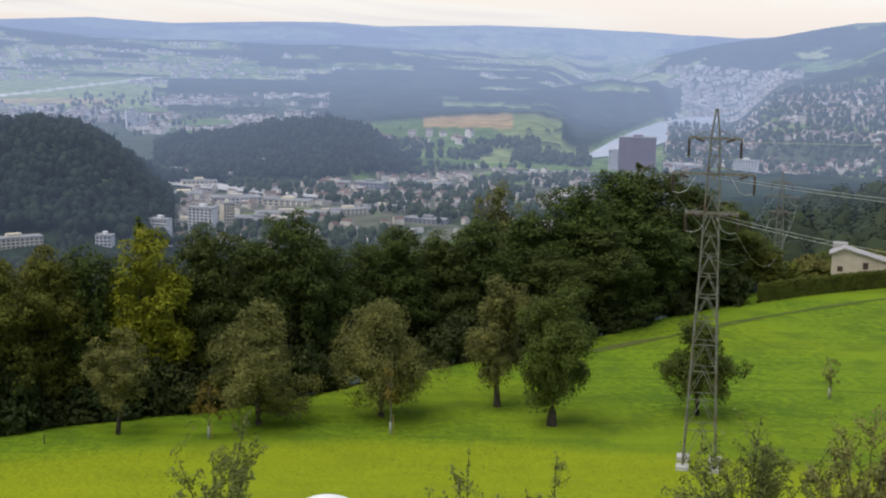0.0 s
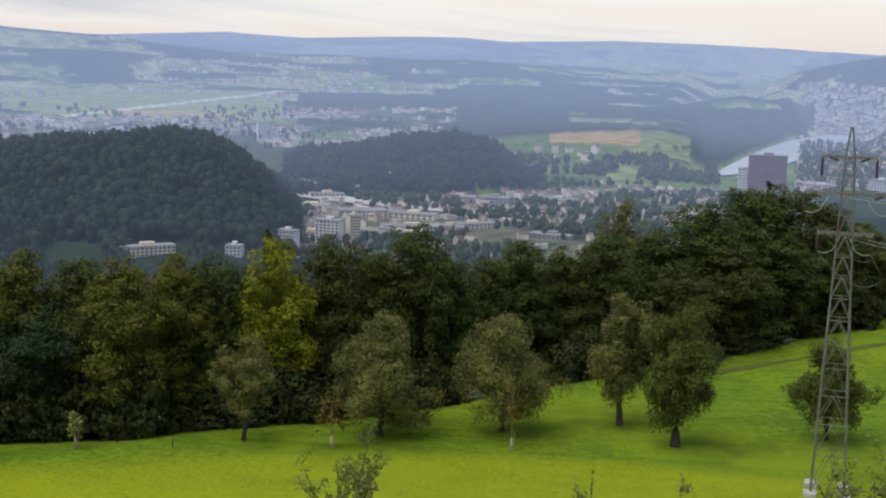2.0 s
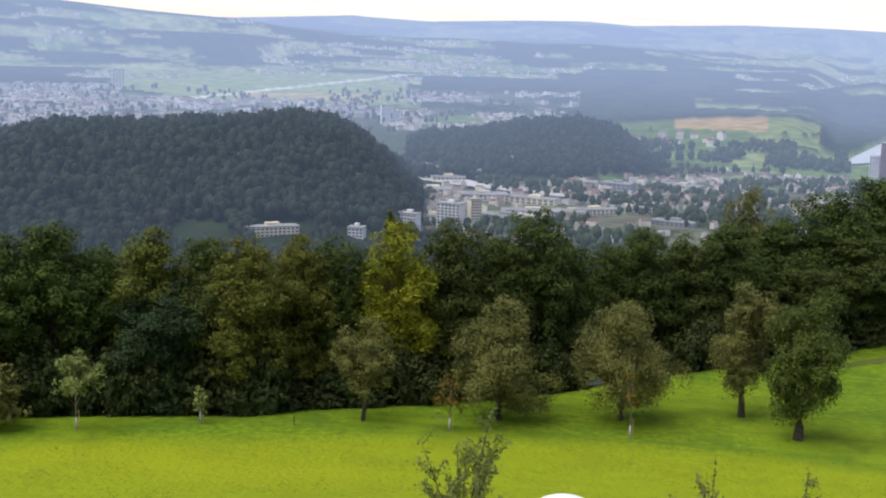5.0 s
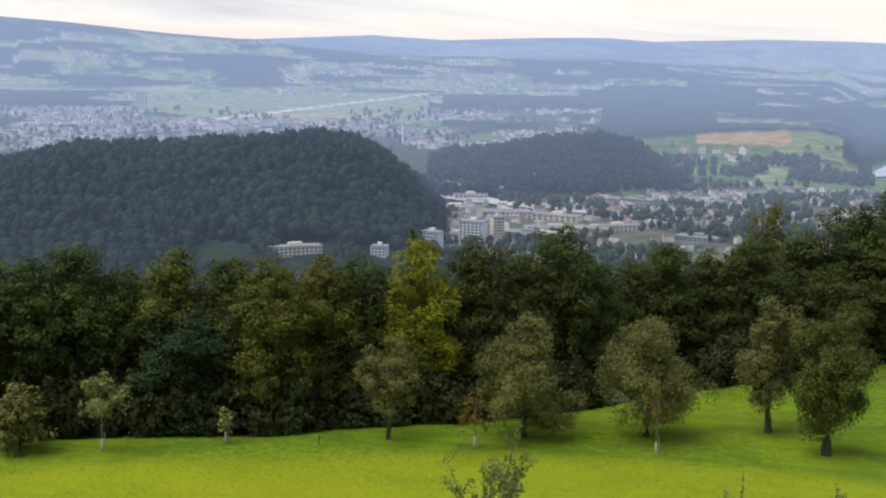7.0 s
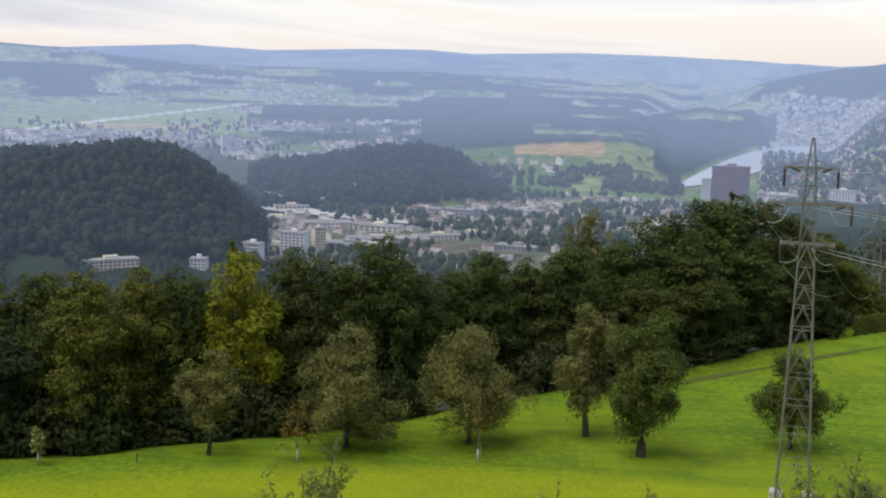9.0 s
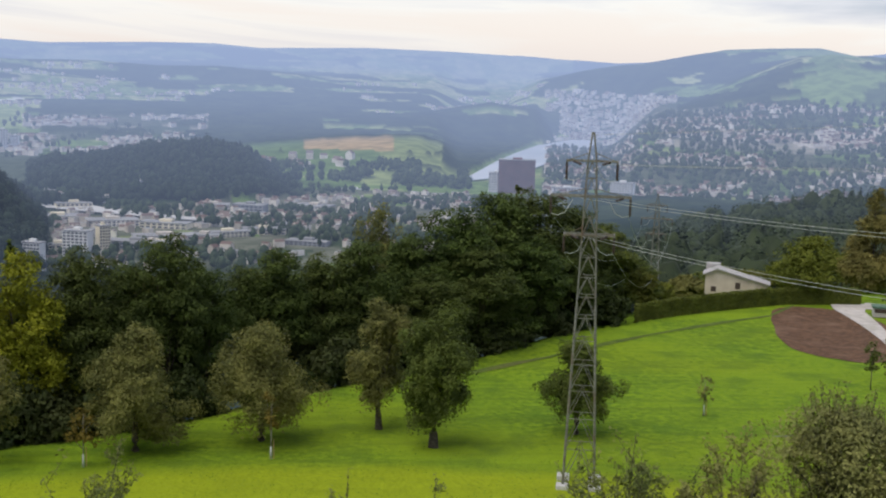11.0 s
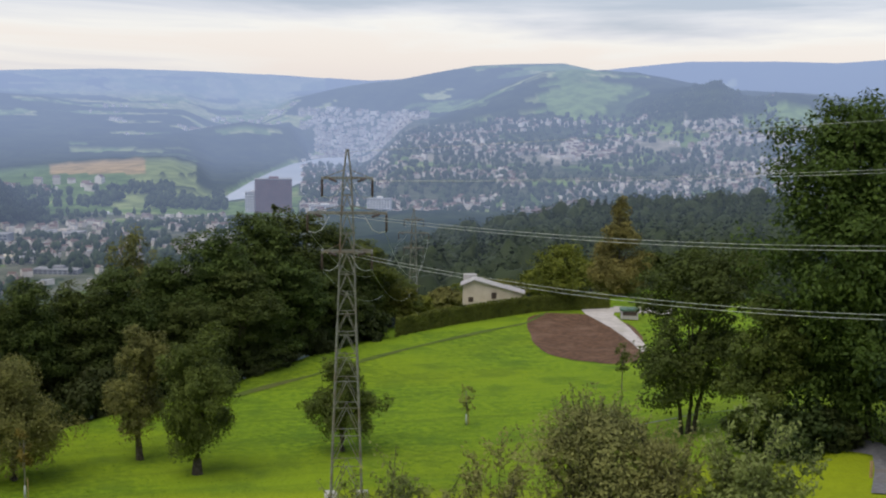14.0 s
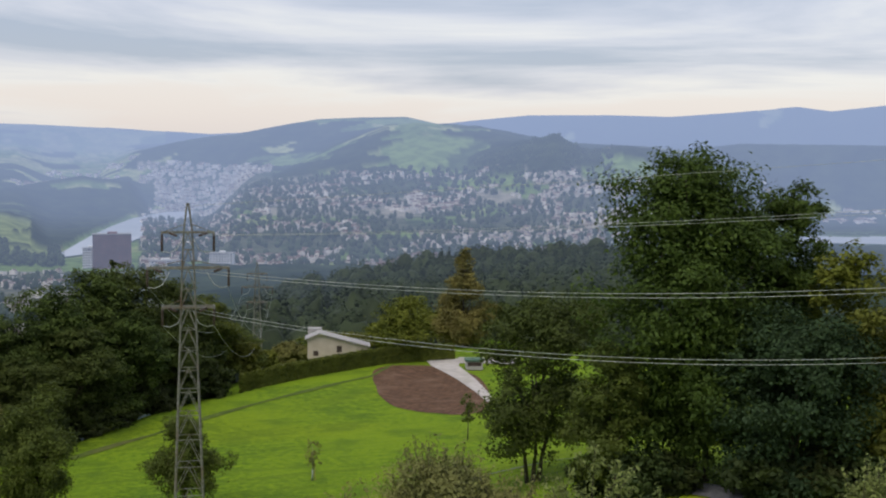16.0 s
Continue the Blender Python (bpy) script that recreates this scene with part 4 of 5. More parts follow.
sprig_shrub("bronze-green shrub with thin upright shoots", LEAF_SHRUB, 19.2, 18, -15.3, 1.9, 20, 8, 0.034, 505)
sprig_shrub("pale green willow shrub with upright shoots", LEAF_LIGHT, 30.3, 19, -13.3, 2.3, 34, 9, 0.038, 506)
near_shrub("pale green willow shrub with upright shoots", LEAF_LIGHT, 42.6, 19, -13.2, 1.2, 16, 3500, 0.036, 507)
near_shrub("bronze-green shrub with small leaves", LEAF_SHRUB, 26.6, 18.5, -14.6, 1.5, 22, 6500, 0.032, 508)


# ---- pylons and wires ----
def pylon(az, r, label, scale=1.0, turn=0.0):
    ob = thing("pylon", Matrix.Translation(spot(az, r)) @ pose(0, 0, 0, 0, 0, turn) @ Matrix.Diagonal((scale, scale, scale, 1)), label, "pylon", "power line")

    def half(z):
        return np.interp(z, [0.0, 13.0, 20.0, 23.4, 25.3], [1.13, 0.66, 0.44, 0.28, 0.05])
    corners = ((-1, -1), (1, -1), (1, 1), (-1, 1))
    levels = [0.3, 2.9, 5.1, 7.1, 9.0, 10.7, 12.3, 13.8, 15.2, 16.6, 18.0, 19.4, 20.8, 22.1, 23.3]
    for sx, sy in corners:
        for za, zb in ((0.0, 13.0), (13.0, 20.0), (20.0, 23.4), (23.4, 25.3)):
            part("leg", bar_bm((sx * half(za), sy * half(za), za), (sx * half(zb), sy * half(zb), zb), 0.13 if za < 13 else 0.09), STEEL, ob)
        part("footing", box_bm(sx * 1.13 - 0.45, sy * 1.13 - 0.45, -0.8, sx * 1.13 + 0.45, sy * 1.13 + 0.45, 0.35, 0.05), CONCRETE, ob, "pale concrete footing")
    for i, (za, zb) in enumerate(zip(levels, levels[1:])):
        a, b = half(za), half(zb)
        for k in range(4):
            (ux, uy), (vx, vy) = corners[k], corners[(k + 1) % 4]
            if i:
                part("strut", bar_bm((ux * a, uy * a, za), (vx * a, vy * a, za), 0.048), STEEL, ob)
            part("brace", bar_bm((ux * a, uy * a, za), ((ux + vx) / 2 * b, (uy + vy) / 2 * b, zb), 0.048), STEEL, ob)
            part("brace", bar_bm((vx * a, vy * a, za), ((ux + vx) / 2 * b, (uy + vy) / 2 * b, zb), 0.048), STEEL, ob)
    for z, reach in ((23.3, 1.75), (20.85, 2.75), (18.15, 1.75)):
        w = float(half(z))
        arm = part("crossarm", bar_bm((-reach, -w, z), (reach, -w, z), 0.12), STEEL, ob)
        part("crossarm_beam", bar_bm((-reach, w, z), (reach, w, z), 0.12), STEEL, arm)
        for s in (-1, 1):
            part("stay", bar_bm((s * reach, -w, z), (s * w, -w, z + 0.55), 0.05), STEEL, arm)
            part("end_plate", box_bm(s * reach - 0.05, -w - 0.05, z - 0.1, s * reach + 0.05, w + 0.05, z + 0.08), STEEL, arm)
            part("insulator", tube_bm([(s * reach, 0, z), (s * reach, 0, z - 0.15), (s * reach, 0, z - 1.25), (s * reach, 0, z - 1.35)], [0.03, 0.085, 0.085, 0.03], 8), RUSTED, ob, "dark hanging insulator")
            part("strain_insulator", tube_bm([(s * (reach - 0.5), -w, z - 0.05), (s * (reach - 1.0), -w - 0.5, z - 0.18)], [0.08, 0.08], 8), RUSTED, ob, "dark strain insulator")
            loop = [(s * (reach - 0.02), 0, z - 1.3), (s * (reach - 0.5), 0.1, z - 1.42), (s * (reach - 1.0), 0.2, z - 1.2), (s * max(reach - 1.5, 0.3), 0.3, z - 0.3)]
            part("jumper_wire", tube_bm(loop, [0.03] * 4, 5), WIRE, ob)
    return ob


PYL = pylon(12.0, 90, "grey steel lattice pylon with three crossarms", 1.0, -12.0)
PYL_B = pylon(14.92, 215, "distant steel lattice pylon behind the wood", 0.92, -20.0)
pa, pb = PYL.matrix_basis.translation, PYL_B.matrix_basis.translation
NEXT = Vector((92.0, 34.0, pa.z + 8.0))


def wire(p, q, sag, thick):
    pts = [Vector(p).lerp(Vector(q), s / 28) - Vector((0, 0, 4 * sag * (s / 28) * (1 - s / 28))) for s in range(29)]
    ob = part("wire", tube_bm(pts, [thick] * 29, 5), WIRE, None)
    tagged(ob, "thin grey aluminium power line wire", "wire", "power line wires")


for z, reach, sag in ((25.2, 0.0, 0.2), (23.2, 0.5, 1.2), (20.8, 0.7, 3.6), (18.1, 0.5, 5.2)):
    for s in ((-1, 1) if reach else (0,)):
        wire(pa + Vector((s * reach, -s * reach * 0.2, z - 0.1)), NEXT + Vector((s * reach * 0.45, s * reach * 0.9, z)), sag + (0.22 if s < 0 else 0), 0.017 if z < 22 else 0.011)
for z, reach in ((20.8, 2.6), (18.1, 1.7)):
    for s in (-1, 1):
        wire(pa + Vector((s * reach, -s * reach * 0.2, z - 1.3)), pb + Vector((s * reach * 0.9, -s * reach * 0.3, z * 0.92 - 1.2)), 4.6, 0.013)


# ---- barn, hedge, yard ----
def barn():
    az, r = 18.5, 178
    ob = thing("barn", Matrix.Translation(spot(az, r)) @ pose(0, 0, 0, 0, 0, -az), "low beige barn with a pale sheet roof behind the hedge", "barn")
    L, W = 8.3, 2.4
    z0 = float(lie(r, az))
    hs = [r * math.tan(radians(e)) - z0 for e in (-8.86, -8.62, -9.18)]
    prof = [(-L / 2, -0.8), (L / 2, -0.8), (L / 2, hs[2]), (-L / 2 + 1.6, hs[1]), (-L / 2, hs[0])]
    bm = bmesh.new()
    a = [bm.verts.new((x, -W / 2, z)) for x, z in prof]
    b = [bm.verts.new((x, W / 2, z)) for x, z in prof]
    bm.faces.new(a)
    bm.faces.new(b[::-1])
    for i in range(5):
        bm.faces.new((b[i], b[(i + 1) % 5], a[(i + 1) % 5], a[i]))
    part("wall", bm, PLASTER, ob)
    for (xa, za), (xb, zb) in (((-L / 2 + 1.6, hs[1]), (L / 2 + 0.35, hs[2] - 0.05)), ((-L / 2 - 0.35, hs[0] - 0.05), (-L / 2 + 1.6, hs[1]))):
        bm = bmesh.new()
        low = [bm.verts.new(v) for v in ((xa, -W / 2 - 0.4, za + 0.02), (xb, -W / 2 - 0.4, zb + 0.02), (xb, W / 2 + 0.4, zb + 0.05), (xa, W / 2 + 0.4, za + 0.05))]
        top = [bm.verts.new(v.co + Vector((0, 0, 0.16))) for v in low]
        bm.faces.new(low[::-1])
        bm.faces.new(top)
        for i in range(4):
            bm.faces.new((low[i], low[(i + 1) % 4], top[(i + 1) % 4], top[i]))
        part("roof", bm, SHEET, ob, "pale sheet-metal roof")
    for x, za, zb in ((-3.0, 0.9, 1.6), (0.2, 1.4, 2.3)):
        frame_ = part("window", box_bm(x - 0.35, -W / 2 - 0.04, za, x + 0.35, -W / 2 + 0.05, zb, 0.01), RUSTED, ob, "small dark window")
    part("lean_to", box_bm(-L / 2 - 0.02, W / 2 + 0.5, -0.8, -L / 2 + 1.9, W / 2 + 2.0, hs[1] + 0.35, 0.03), SHEET, ob, "pale annexe behind")


barn()


def hedge_run():
    rng = np.random.default_rng(77)
    ob = thing("hedge", Matrix.Identity(4), "long clipped dark green hedge along the meadow", "hedge")
    azs = np.linspace(14.2, 23.7, 60)
    rs = np.interp(azs, [14.2, 17.5, 20.6, 23.7], [154, 164, 173, 177])
    H, W = 2.1, 1.4
    vs, fs = [], []
    for a, r in zip(azs, rs):
        for dr, up in ((-W / 2, -0.4), (-W / 2, H - 0.2), (W / 2, H - 0.2), (W / 2, -0.4)):
            vs.append(spot(a, r + dr) + Vector((0, 0, up)))
    for i in range(len(azs) - 1):
        for k in range(3):
            q = i * 4 + k
            fs.append((q, q + 1, q + 5, q + 4))
    mesh_object("core", vs, fs, LEAF_DARK, ob)
    n = 12000
    a = rng.uniform(14.15, 23.75, n)
    r = np.interp(a, [14.2, 17.5, 20.6, 23.7], [154, 164, 173, 177])
    side = rng.random(n) < 0.6
    dr = np.where(side, -W / 2 - 0.05, rng.uniform(-W / 2, W / 2, n))
    up = np.where(side, rng.uniform(0, H, n), H - 0.1) + rng.normal(size=n) * 0.09
    g = lie(r + dr, a)
    p = np.stack([(r + dr) * np.sin(np.radians(a)), (r + dr) * np.cos(np.radians(a)), EYE + g + up], 1)
    d = np.where(side[:, None], -np.stack([np.sin(np.radians(a)), np.cos(np.radians(a)), 0 * a], 1), np.array([0, 0, 1.0]))
    f = new("foliage", quad_mesh("foliage", leaf_quads(p, d, 0.17, rng), LEAF_MID))
    f.parent = ob


hedge_run()


def soil_outline(u, v):
    ang = u * math.tau
    c, s = math.cos(ang), math.sin(ang)
    square = (abs(c) ** 2.9 + abs(s) ** 2.9) ** (-1 / 2.9)
    rad = v * square * (1 + 0.012 * math.sin(5 * ang + 1) + 0.008 * math.sin(13 * ang))
    return 22.7 + rad * 2.55 * c - rad * 0.35 * s, 155.5 + rad * 15.5 * s - rad * 2.0 * c


def strip(rows, wide):
    """Outline of a path along (azimuth, distance) stops, with a half-width in degrees."""
    ks = np.linspace(0, 1, len(rows))
    return lambda u, v: (float(np.interp(u, ks, [q[0] for q in rows])) + (v - 0.5) * float(np.interp(u, ks, wide)), float(np.interp(u, ks, [q[1] for q in rows])))


draped("bare_soil", (90, 10, soil_outline), SOIL, "freshly tilled brown soil patch in the meadow", "soil", 0.045)
draped("gravel_yard", (24, 6, strip([(25.35, 147), (25.05, 152), (24.2, 162), (23.3, 171), (23.2, 177)], [0.3, 0.55, 0.9, 1.25, 1.7])), GRAVEL, "pale gravel drive beside the tilled soil", "path", 0.10)
draped("gravel_yard", (10, 6, strip([(25.2, 173), (25.2, 178)], [2.6, 2.6])), GRAVEL, "pale gravel yard behind the tilled soil", "path", 0.12)
for rows_ in ([(6.9, 123), (10.4, 131.5), (14.0, 143), (17.2, 153.5), (20.0, 163), (21.0, 172)],):
    ks_ = np.linspace(0, 1, len(rows_))
    draped("trail", (60, 2, lambda u, v: (float(np.interp(u, ks_, [q[0] for q in rows_])), float(np.interp(u, ks_, [q[1] for q in rows_])) + (v - 0.5) * (1.3 + 0.5 * math.sin(u * 23)))), TRAIL, "worn brownish trail across the meadow", "trail", 0.05)
draped("footpath", (30, 4, strip([(35.9, 80), (36.0, 86), (36.1, 90), (34.5, 93), (31, 97)], [1.15, 1.15, 1.6, 4.0, 1.6])), ASPHALT, "narrow grey asphalt footpath", "path", 0.10)
draped("road", (30, 3, strip([(20.5, 107), (24, 109), (28, 111), (32, 110)], [0.4, 0.5, 0.6, 0.6])), ASPHALT, "narrow grey lane behind the shrubs", "road", 0.10)

shed_ob = thing("shelter", Matrix.Translation(spot(24.62, 168.5, 0.1)) @ pose(0, 0, 0, 0, 0, -20), "small green shelter with a sheet roof beside the drive", "shelter")
part("wall", box_bm(-1.1, -0.8, 0, 1.1, 0.8, 1.1, 0.03), SHEET, shed_ob)
part("roof", box_bm(-1.25, -0.95, 1.12, 1.25, 0.95, 1.42, 0.06), GREENBOX, shed_ob, "green roof")
# dark slab on the closed wall, its colour stands in for shade inside
part("opening", box_bm(-0.9, -0.83, 0.55, 0.9, -0.79, 1.05), RUSTED, shed_ob, "dark panel painted as a shaded opening")

for az, r in ((35.28, 84.5), (36.92, 84.8)):
    ob = thing("post", Matrix.Translation(spot(az, r)), "short orange-brown wooden post beside the footpath", "post", "posts by the footpath")
    part("shaft", box_bm(-0.08, -0.08, -0.3, 0.08, 0.08, 1.1, 0.015), WOOD, ob)
ob = thing("post", Matrix.Translation(spot(-17.52, 95.2)), "thin dark post in the meadow", "post")
part("shaft", box_bm(-0.04, -0.04, -0.3, 0.04, 0.04, 0.75, 0.01), BARK, ob)


def parasol():
    az, r = -5.0, 46.0
    top = top_height(az, r, -20.32)
    ob = thing("parasol", Matrix.Translation(spot(az, r)), "white domed parasol in the garden below", "parasol")
    bm = bmesh.new()
    bmesh.ops.create_uvsphere(bm, u_segments=24, v_segments=16, radius=1.0)
    bmesh.ops.delete(bm, geom=[v for v in bm.verts if v.co.z < -0.01], context="VERTS")
    for v in bm.verts:
        v.co = (v.co.x * 1.35, v.co.y * 1.35, top - 0.75 + v.co.z * 0.75)
    for f in bm.faces:
        f.smooth = True
    part("canopy", bm, WHITE, ob, "white cloth canopy")
    part("pole", tube_bm([(0, 0, -0.3), (0, 0, top - 0.1)], [0.04, 0.04], 8), WOOD, ob)


parasol()


ICO = bmesh.new()
bmesh.ops.create_icosphere(ICO, subdivisions=2, radius=1.0)
ICO.verts.ensure_lookup_table()
ICO.verts.index_update()


# ---- the valley: woods, towns, high-rises, water ----
def far_woods(name, label, az0, az1, r0, r1, step, size, mat, test, seed, quads=60, leaf=1.2):
    """Crowns of a far wood, joined: nobody could count them."""
    rng = np.random.default_rng(seed)
    rows = []
    r = r0
    while r < r1:
        n = int(radians(az1 - az0) * r / step)
        a = az0 + (np.arange(n) + rng.random(n)) * (az1 - az0) / max(n, 1)
        rows.append(np.stack([a, r + rng.uniform(-0.5, 0.5, n) * step], 1))
        r += step
    pr = np.concatenate(rows)
    keep = test(pr[:, 1], pr[:, 0])
    pr = pr[keep]
    a, r = np.radians(pr[:, 0]), pr[:, 1]
    foot = np.stack([r * np.sin(a), r * np.cos(a), EYE + lie(r, pr[:, 0])], 1)
    n = len(pr)
    hs, ws = rng.uniform(0.65, 1.4, n) * size * 1.25, rng.uniform(0.6, 1.25, n) * size * 0.62
    cone = rng.random(n) < 0.3
    ball = np.array([v.co[:] for v in ICO.verts])
    tri = np.array([[v.index for v in f.verts] for f in ICO.faces])
    k = len(ball)
    bump = rng.uniform(0.78, 1.16, (n, k))
    high = (ball[:, 2] + 1) / 2
    slim = np.where(cone[:, None], np.clip(1.12 - high, 0.08, 1)[None, :], 1.0)
    q = ball[None] * np.stack([ws[:, None] * bump * slim, ws[:, None] * bump * slim, hs[:, None] * 0.52 * bump], -1)
    q = q * np.array([0.80, 0.80, 0.86]) + foot[:, None, :]
    q[..., 2] += (hs * 0.58)[:, None]
    me_ = bpy.data.meshes.new(name)
    me_.vertices.add(n * k)
    me_.vertices.foreach_set("co", q.astype(np.float32).ravel())
    loops = (tri[None] + (np.arange(n) * k)[:, None, None]).astype(np.int32)
    me_.loops.add(loops.size)
    me_.loops.foreach_set("vertex_index", loops.ravel())
    me_.polygons.add(loops.size // 3)
    me_.polygons.foreach_set("loop_start", np.arange(0, loops.size, 3, dtype=np.int32))
    me_.update(calc_edges=True)
    me_.shade_smooth()
    me_.materials.append(mat)
    ob = tagged(new(name, me_), label, "woods", kind="stuff")
    d = rng.normal(size=(n, quads, 3))
    d[..., 2] = d[..., 2] * 0.8 + 0.3
    d /= np.linalg.norm(d, axis=2)[..., None]
    wide = np.where(cone[:, None], np.clip(1.12 - (d[..., 2] + 1) / 2, 0.1, 1), 1.0) * ws[:, None] * rng.uniform(0.85, 1.12, (n, quads))
    p = foot[:, None, :] + d * np.stack([wide, wide, np.repeat(hs[:, None] * 0.55, quads, 1)], -1)
    p[..., 2] += (hs * 0.58)[:, None]
    leafy = new("foliage", quad_mesh("foliage", leaf_quads(p.reshape(-1, 3), d.reshape(-1, 3), leaf, rng, 0.3, 0.7, 0.5), mat))
    leafy.parent = ob
    return ob


def woody(r, az):
    return cover(r, az)[1]


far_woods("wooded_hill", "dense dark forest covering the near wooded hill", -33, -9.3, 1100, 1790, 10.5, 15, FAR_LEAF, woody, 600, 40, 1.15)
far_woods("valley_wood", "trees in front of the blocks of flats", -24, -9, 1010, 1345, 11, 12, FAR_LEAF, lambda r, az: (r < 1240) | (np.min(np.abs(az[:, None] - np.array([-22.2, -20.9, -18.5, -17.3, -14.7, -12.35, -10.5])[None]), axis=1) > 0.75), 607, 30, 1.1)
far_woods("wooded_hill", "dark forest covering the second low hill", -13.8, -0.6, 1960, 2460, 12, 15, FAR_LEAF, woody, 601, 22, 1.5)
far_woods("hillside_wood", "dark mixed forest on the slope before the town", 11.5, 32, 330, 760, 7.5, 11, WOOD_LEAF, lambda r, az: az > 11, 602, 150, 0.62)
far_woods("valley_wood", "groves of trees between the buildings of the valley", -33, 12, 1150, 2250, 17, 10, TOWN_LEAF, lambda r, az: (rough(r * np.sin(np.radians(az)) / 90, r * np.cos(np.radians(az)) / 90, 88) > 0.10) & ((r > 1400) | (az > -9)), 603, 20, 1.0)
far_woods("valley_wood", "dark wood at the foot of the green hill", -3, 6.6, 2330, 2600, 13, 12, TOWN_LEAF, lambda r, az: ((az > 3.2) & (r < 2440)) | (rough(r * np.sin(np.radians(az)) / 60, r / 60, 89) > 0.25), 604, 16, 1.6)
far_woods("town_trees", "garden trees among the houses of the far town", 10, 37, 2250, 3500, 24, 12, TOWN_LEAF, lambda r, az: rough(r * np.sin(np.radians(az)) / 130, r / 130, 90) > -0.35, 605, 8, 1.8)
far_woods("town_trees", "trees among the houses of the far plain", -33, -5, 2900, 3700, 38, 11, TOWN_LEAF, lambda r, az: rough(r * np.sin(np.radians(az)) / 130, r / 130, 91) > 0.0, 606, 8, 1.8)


def far_houses(name, label, az0, az1, r0, r1, count, size, seed, test, wall=None, roof=None, flat=0.3):
    """Houses of a far town with pitched or flat roofs, joined."""
    rng = np.random.default_rng(seed)
    vs, fs, ms = [], [], []
    az_s = rng.uniform(az0, az1, count * 6)
    r_s = np.sqrt(rng.uniform(r0 ** 2, r1 ** 2, count * 6))
    good = np.flatnonzero(test(r_s, az_s))[:count]
    for a, r in zip(az_s[good], r_s[good]):
        p = spot(a, r)
        turn = rng.uniform(0, math.pi)
        w, l, h = size * rng.uniform(0.6, 1.1), size * rng.uniform(0.8, 2.0), size * rng.uniform(0.45, 0.95)
        is_flat = rng.random() < flat
        ridge = h + (0.02 * h if is_flat else w * 0.38)
        c, s = math.cos(turn), math.sin(turn)
        base = len(vs)
        for x, y, z in ((-l / 2, -w / 2, -3), (l / 2, -w / 2, -3), (l / 2, w / 2, -3), (-l / 2, w / 2, -3), (-l / 2, -w / 2, h), (l / 2, -w / 2, h), (l / 2, w / 2, h), (-l / 2, w / 2, h), (-l / 2, 0, ridge), (l / 2, 0, ridge)):
            vs.append((p.x + c * x - s * y, p.y + s * x + c * y, p.z + z))
        for f, m in (((0, 1, 5, 4), 0), ((2, 3, 7, 6), 0), ((1, 2, 6, 9, 5), 0), ((3, 0, 4, 8, 7), 0), ((4, 5, 9, 8), 1), ((6, 7, 8, 9), 1)):
            fs.append([base + i for i in f])
            ms.append((2 if is_flat else 1) if m else 0)
    ob = mesh_object(name, vs, fs, wall or FAR_WALL)
    ob.data.materials.append(roof or FAR_ROOF)
    ob.data.materials.append(FAR_GREY)
    ob.data.polygons.foreach_set("material_index", ms)
    return tagged(ob, label, "houses", kind="stuff")


def townish(r, az):
    return cover(r, az)[2] & (rough(r * np.sin(np.radians(az)) / 150, r * np.cos(np.radians(az)) / 150, 30) > -0.12)


far_houses("town_houses", "pale houses with brown roofs of the far hillside town", 10, 37, 2260, 3560, 2300, 10.5, 700, townish)
far_houses("town_houses", "dense pale houses of the town at the end of the lake", 9.8, 15.5, 3500, 4560, 460, 11, 706, townish, flat=0.5)
far_houses("town_houses", "pale houses and blocks of the town on the plain", -33, -5, 2960, 3800, 1500, 12, 701, townish, flat=0.6)
far_houses("town_houses", "houses and halls in the valley below", -12, 7, 1350, 2250, 330, 9, 702, townish, flat=0.35)
far_houses("town_houses", "farms and villages scattered over the far plain", -33, 12, 3900, 4480, 420, 10, 703, lambda r, az: (rough(r * np.sin(np.radians(az)) / 200, r / 100, 31) > 0.1) & ~cover(r, az)[1])
far_houses("farm_houses", "farm houses with red roofs on the green hill", -3, 1.5, 2560, 2720, 14, 14, 704, lambda r, az: r > 0, flat=0.1)
far_houses("lakeside_houses", "pale houses on the far lake shore", 37, 44, 3750, 3950, 60, 13, 705, lambda r, az: r > 0)


def block(label, az, r, wide, deep, high, storeys, bays, mat, turn=0.0, tip=None, name="apartment_building", group="high-rises in the valley"):
    """A block of flats with rows of window bands set into its walls."""
    up = 0.0 if tip is None else top_height(az, r, tip) - high
    ob = thing(name, Matrix.Translation(spot(az, r, up)) @ pose(0, 0, 0, 0, 0, turn - az), label, "building", group)
    part("wall", box_bm(-wide / 2, -deep / 2, -8 - max(up, 0), wide / 2, deep / 2, high), mat, ob)
    part("roof", box_bm(-wide / 2 - 0.5, -deep / 2 - 0.5, high + 0.02, wide / 2 + 0.5, deep / 2 + 0.5, high + 1.1), FAR_GREY, ob)
    part("penthouse", box_bm(-wide * 0.12, -deep * 0.2, high + 1.12, wide * 0.14, deep * 0.25, high + 4.2), mat, ob)
    pitch = high / storeys
    gap = wide / bays
    pane = bpy.data.meshes.new("window")
    bm = box_bm(-gap * 0.33, -0.25, -pitch * 0.27, gap * 0.33, 0.25, pitch * 0.27)
    bm.to_mesh(pane)
    bm.free()
    pane.materials.append(FAR_GLASS)
    for i in range(storeys):
        for j in range(bays):
            w = new("window", pane)
            w.parent = ob
            w.location = (-wide / 2 + gap * (j + 0.5), -deep / 2, pitch * (i + 0.5))
    return ob


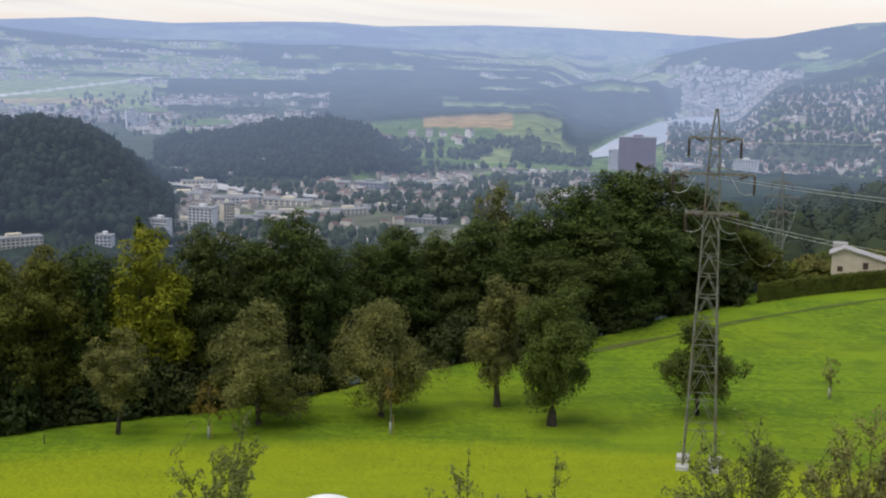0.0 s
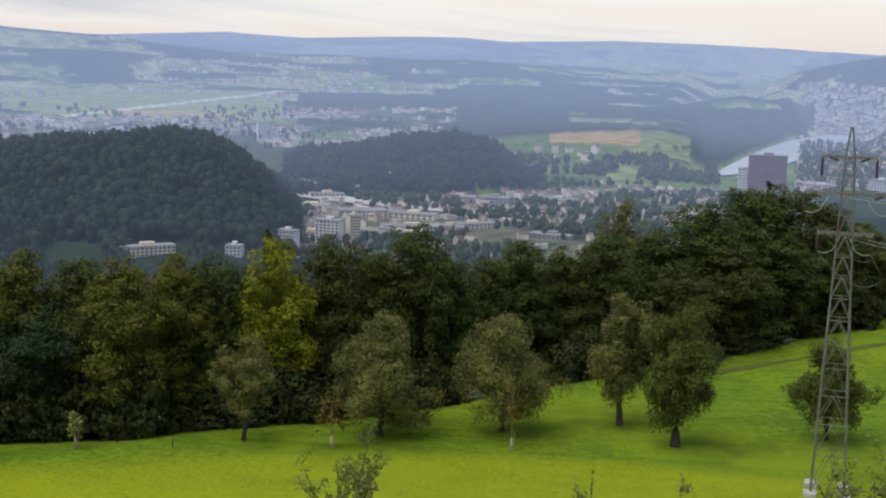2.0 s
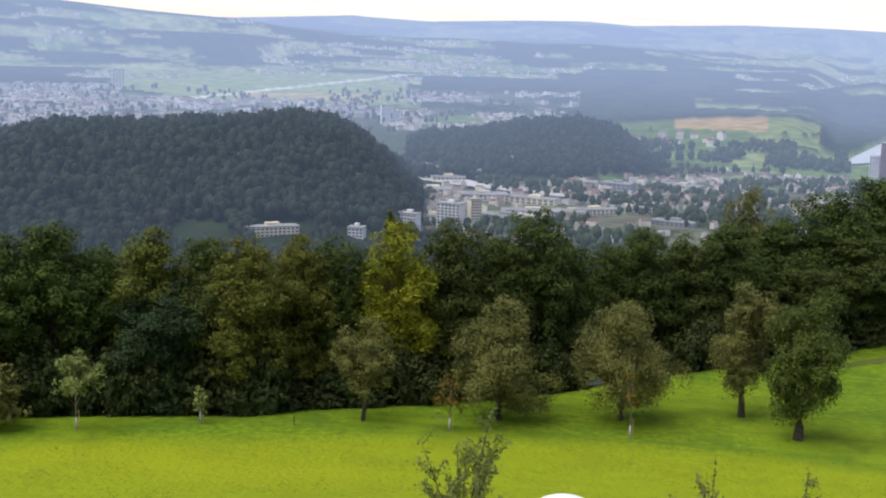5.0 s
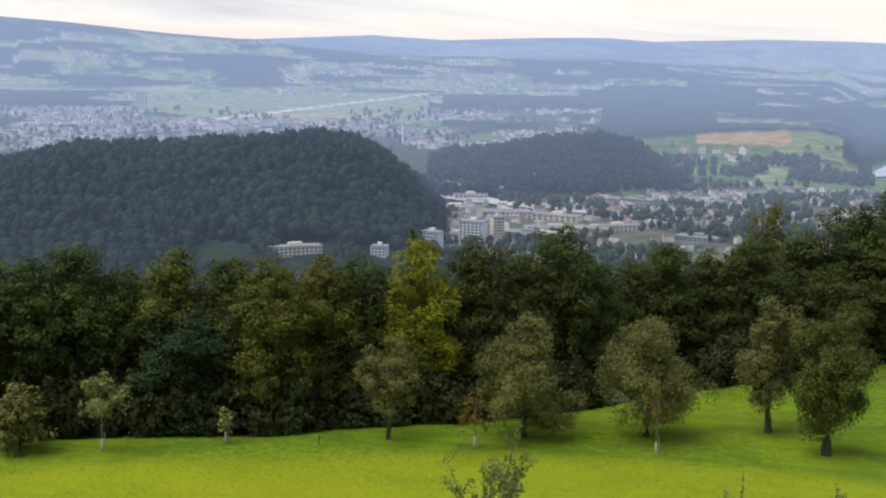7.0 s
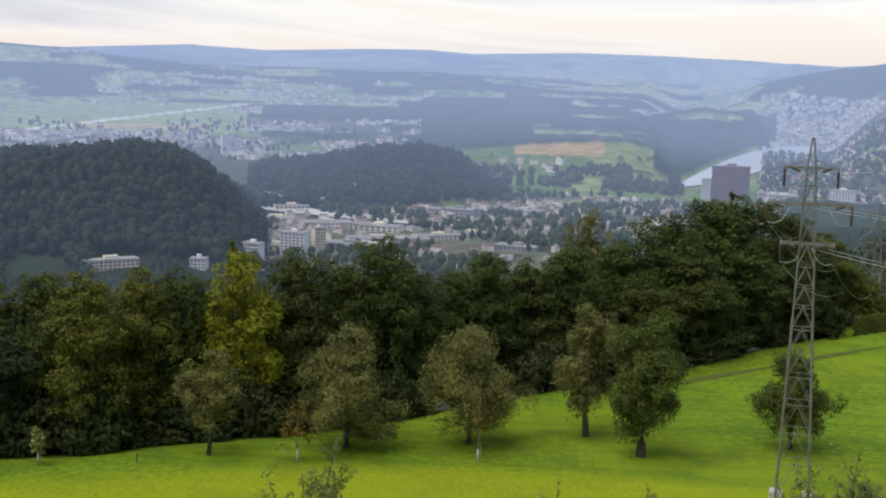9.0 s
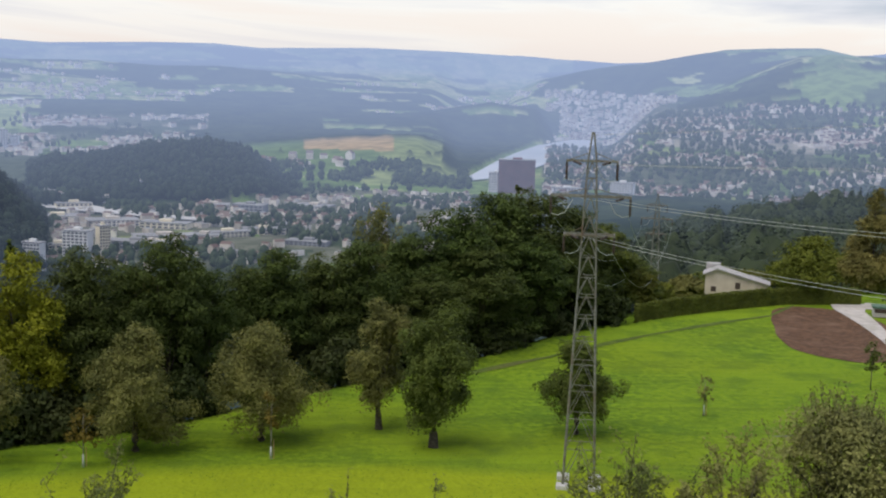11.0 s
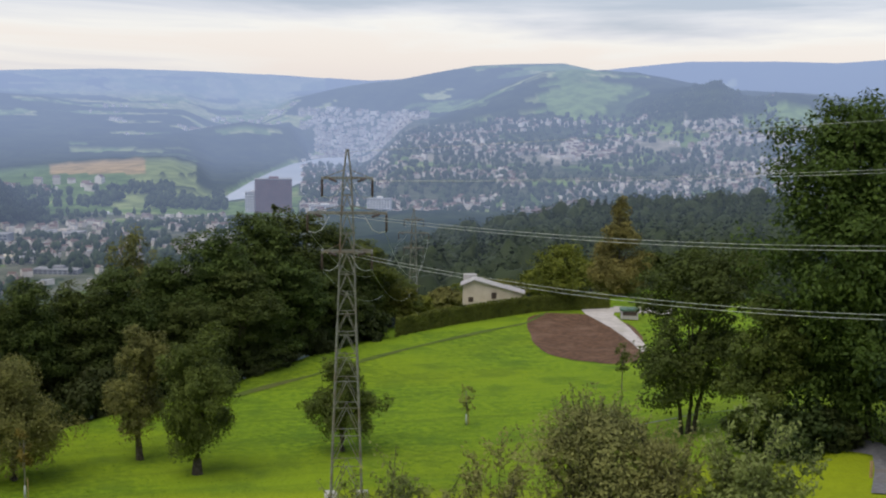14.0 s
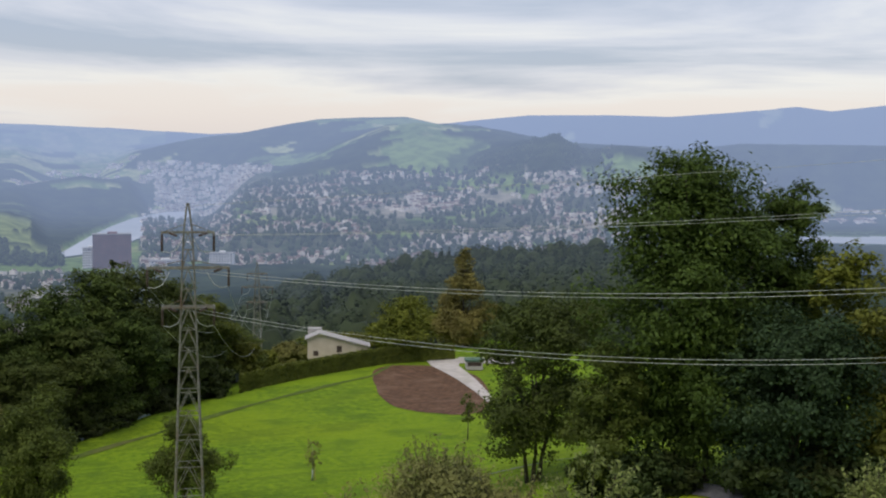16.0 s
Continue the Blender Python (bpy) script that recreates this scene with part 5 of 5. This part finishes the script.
block("large brownish purple hospital high-rise by the lake", 8.66, 2300, 65, 24, 58, 14, 16, FAR_PURPLE, 0, tip=-4.25)
block("low white hospital wing beside the high-rise", 10.9, 2290, 52, 20, 14, 4, 10, FAR_WHITE, 10, tip=-5.42)
block("pale low block beside the high-rise", 7.75, 2310, 26, 24, 36, 8, 6, FAR_WHITE, 0, tip=-4.85)
block("white block of flats at the lake town", 13.35, 2260, 40, 22, 30, 8, 8, FAR_WHITE, -10, tip=-5.1)
block("white tower block of flats above the wood", -14.7, 1320, 16, 14, 30, 9, 4, FAR_WHITE, -15, tip=-8.76)
block("white slab block of flats beside the tower", -12.35, 1400, 22, 12, 36, 10, 6, FAR_WHITE, -30, tip=-8.1)
block("white block of flats in the valley", -10.5, 1500, 30, 16, 32, 9, 6, FAR_WHITE, -25, tip=-7.62)
block("cream tower block in the valley", -9.45, 1510, 13, 14, 38, 11, 4, FAR_CREAM, 20, tip=-7.42)
block("cream stepped block of flats above the trees", -18.5, 1310, 54, 16, 26, 8, 12, FAR_CREAM, 15, tip=-8.75)
block("cream stepped block of flats above the trees", -17.3, 1330, 24, 14, 20, 6, 6, FAR_CREAM, -20, tip=-9.0)
block("white low block of flats above the trees", -22.2, 1330, 26, 14, 18, 5, 6, FAR_WHITE, 20, tip=-9.08)
block("white low block of flats above the trees", -20.9, 1335, 14, 12, 14, 4, 4, FAR_WHITE, -20, tip=-9.3)
block("group of pale tower blocks on the plain", -13.5, 3080, 22, 20, 46, 12, 4, FAR_WHITE, 10, tip=-3.35)
block("group of pale tower blocks on the plain", -13.0, 3100, 18, 20, 40, 10, 4, FAR_WHITE, -10, tip=-3.6)
block("lone cream tower on the far plain", -25.0, 3700, 32, 26, 50, 10, 4, FAR_CREAM, 0, tip=-2.0)
HALLS = np.random.default_rng(8)
for k in range(22):
    block("long pale flat-roofed industrial hall in the valley", HALLS.uniform(-11.5, 0.5), HALLS.uniform(1500, 2120), HALLS.uniform(35, 85), HALLS.uniform(16, 34), HALLS.uniform(5, 9), 2, int(HALLS.integers(6, 12)), (FAR_GREY, FAR_CREAM, FAR_WALL)[k % 3], HALLS.uniform(-30, 30), name="industrial_hall", group="industrial halls")
block("long pale flat-roofed hall", 1.4, 2280, 60, 26, 7, 1, 8, FAR_WHITE, 0, tip=-5.74)


def water(name, label, az_r, lift):
    """A level sheet of water between two banks given as (azimuth, near distance, far distance)."""
    vs, fs = [], []
    for i, (a, rn, rf) in enumerate(az_r):
        for r in (rn, rf):
            vs.append((r * math.sin(radians(a)), r * math.cos(radians(a)), EYE - 230 + lift))
        if i:
            fs.append((2 * i - 2, 2 * i, 2 * i + 1, 2 * i - 1))
    return tagged(mesh_object(name, vs, fs, WATER), label, "water", kind="structure")


water("water_1", "pale grey river arm of the lake between wooded banks", [(6.5, 2480, 2560), (7.2, 2520, 2790), (7.8, 2560, 3010), (8.6, 2600, 3300), (9.7, 2900, 3700), (10.6, 3050, 3850), (11.4, 3300, 4020), (12.1, 3800, 4080)], 3.5)
water("water_2", "pale grey lake behind the lindens", [(36.5, 3000, 3500), (39, 3050, 3600), (41, 3080, 3740), (46, 3100, 3850)], 3.5)

MOTOR = [(-12.3, 2010, 60), (-11.0, 1960, 50), (-9.2, 1890, 26), (-7.0, 1830, 18), (-4.5, 1790, 14), (-1.5, 1770, 12)]
draped("motorway", (60, 3, lambda u, v: (-12.3 + 10.8 * u, float(np.interp(-12.3 + 10.8 * u, [m_[0] for m_ in MOTOR], [m_[1] for m_ in MOTOR])) + (v - 0.5) * 2 * float(np.interp(-12.3 + 10.8 * u, [m_[0] for m_ in MOTOR], [m_[2] for m_ in MOTOR])))), FAR_ROAD, "pale motorway with slip roads in the valley", "road", 4.0)


# tufts of grass that break the smooth meadow
def tufts():
    rng = np.random.default_rng(900)
    n = 26000
    a, r = rng.uniform(-33, 30, n), np.sqrt(rng.uniform(78 ** 2, 135 ** 2, n))
    keep = (r < field_edge(a) - 1) & (rough(r * np.sin(np.radians(a)) / 4, r * np.cos(np.radians(a)) / 2, 63) > -0.15)
    a, r = a[keep], r[keep]
    p = np.stack([r * np.sin(np.radians(a)), r * np.cos(np.radians(a)), EYE + lie(r, a) + 0.04], 1)
    d = np.tile(np.array([0, 0, 1.0]), (len(a), 1))
    ob = new("grass_tufts", quad_mesh("grass_tufts", leaf_quads(p, d, 0.07, rng, -1.5, 0.6, 0.5), TUFT))
    tagged(ob, "short tufts of meadow grass", "grass", kind="stuff")


tufts()
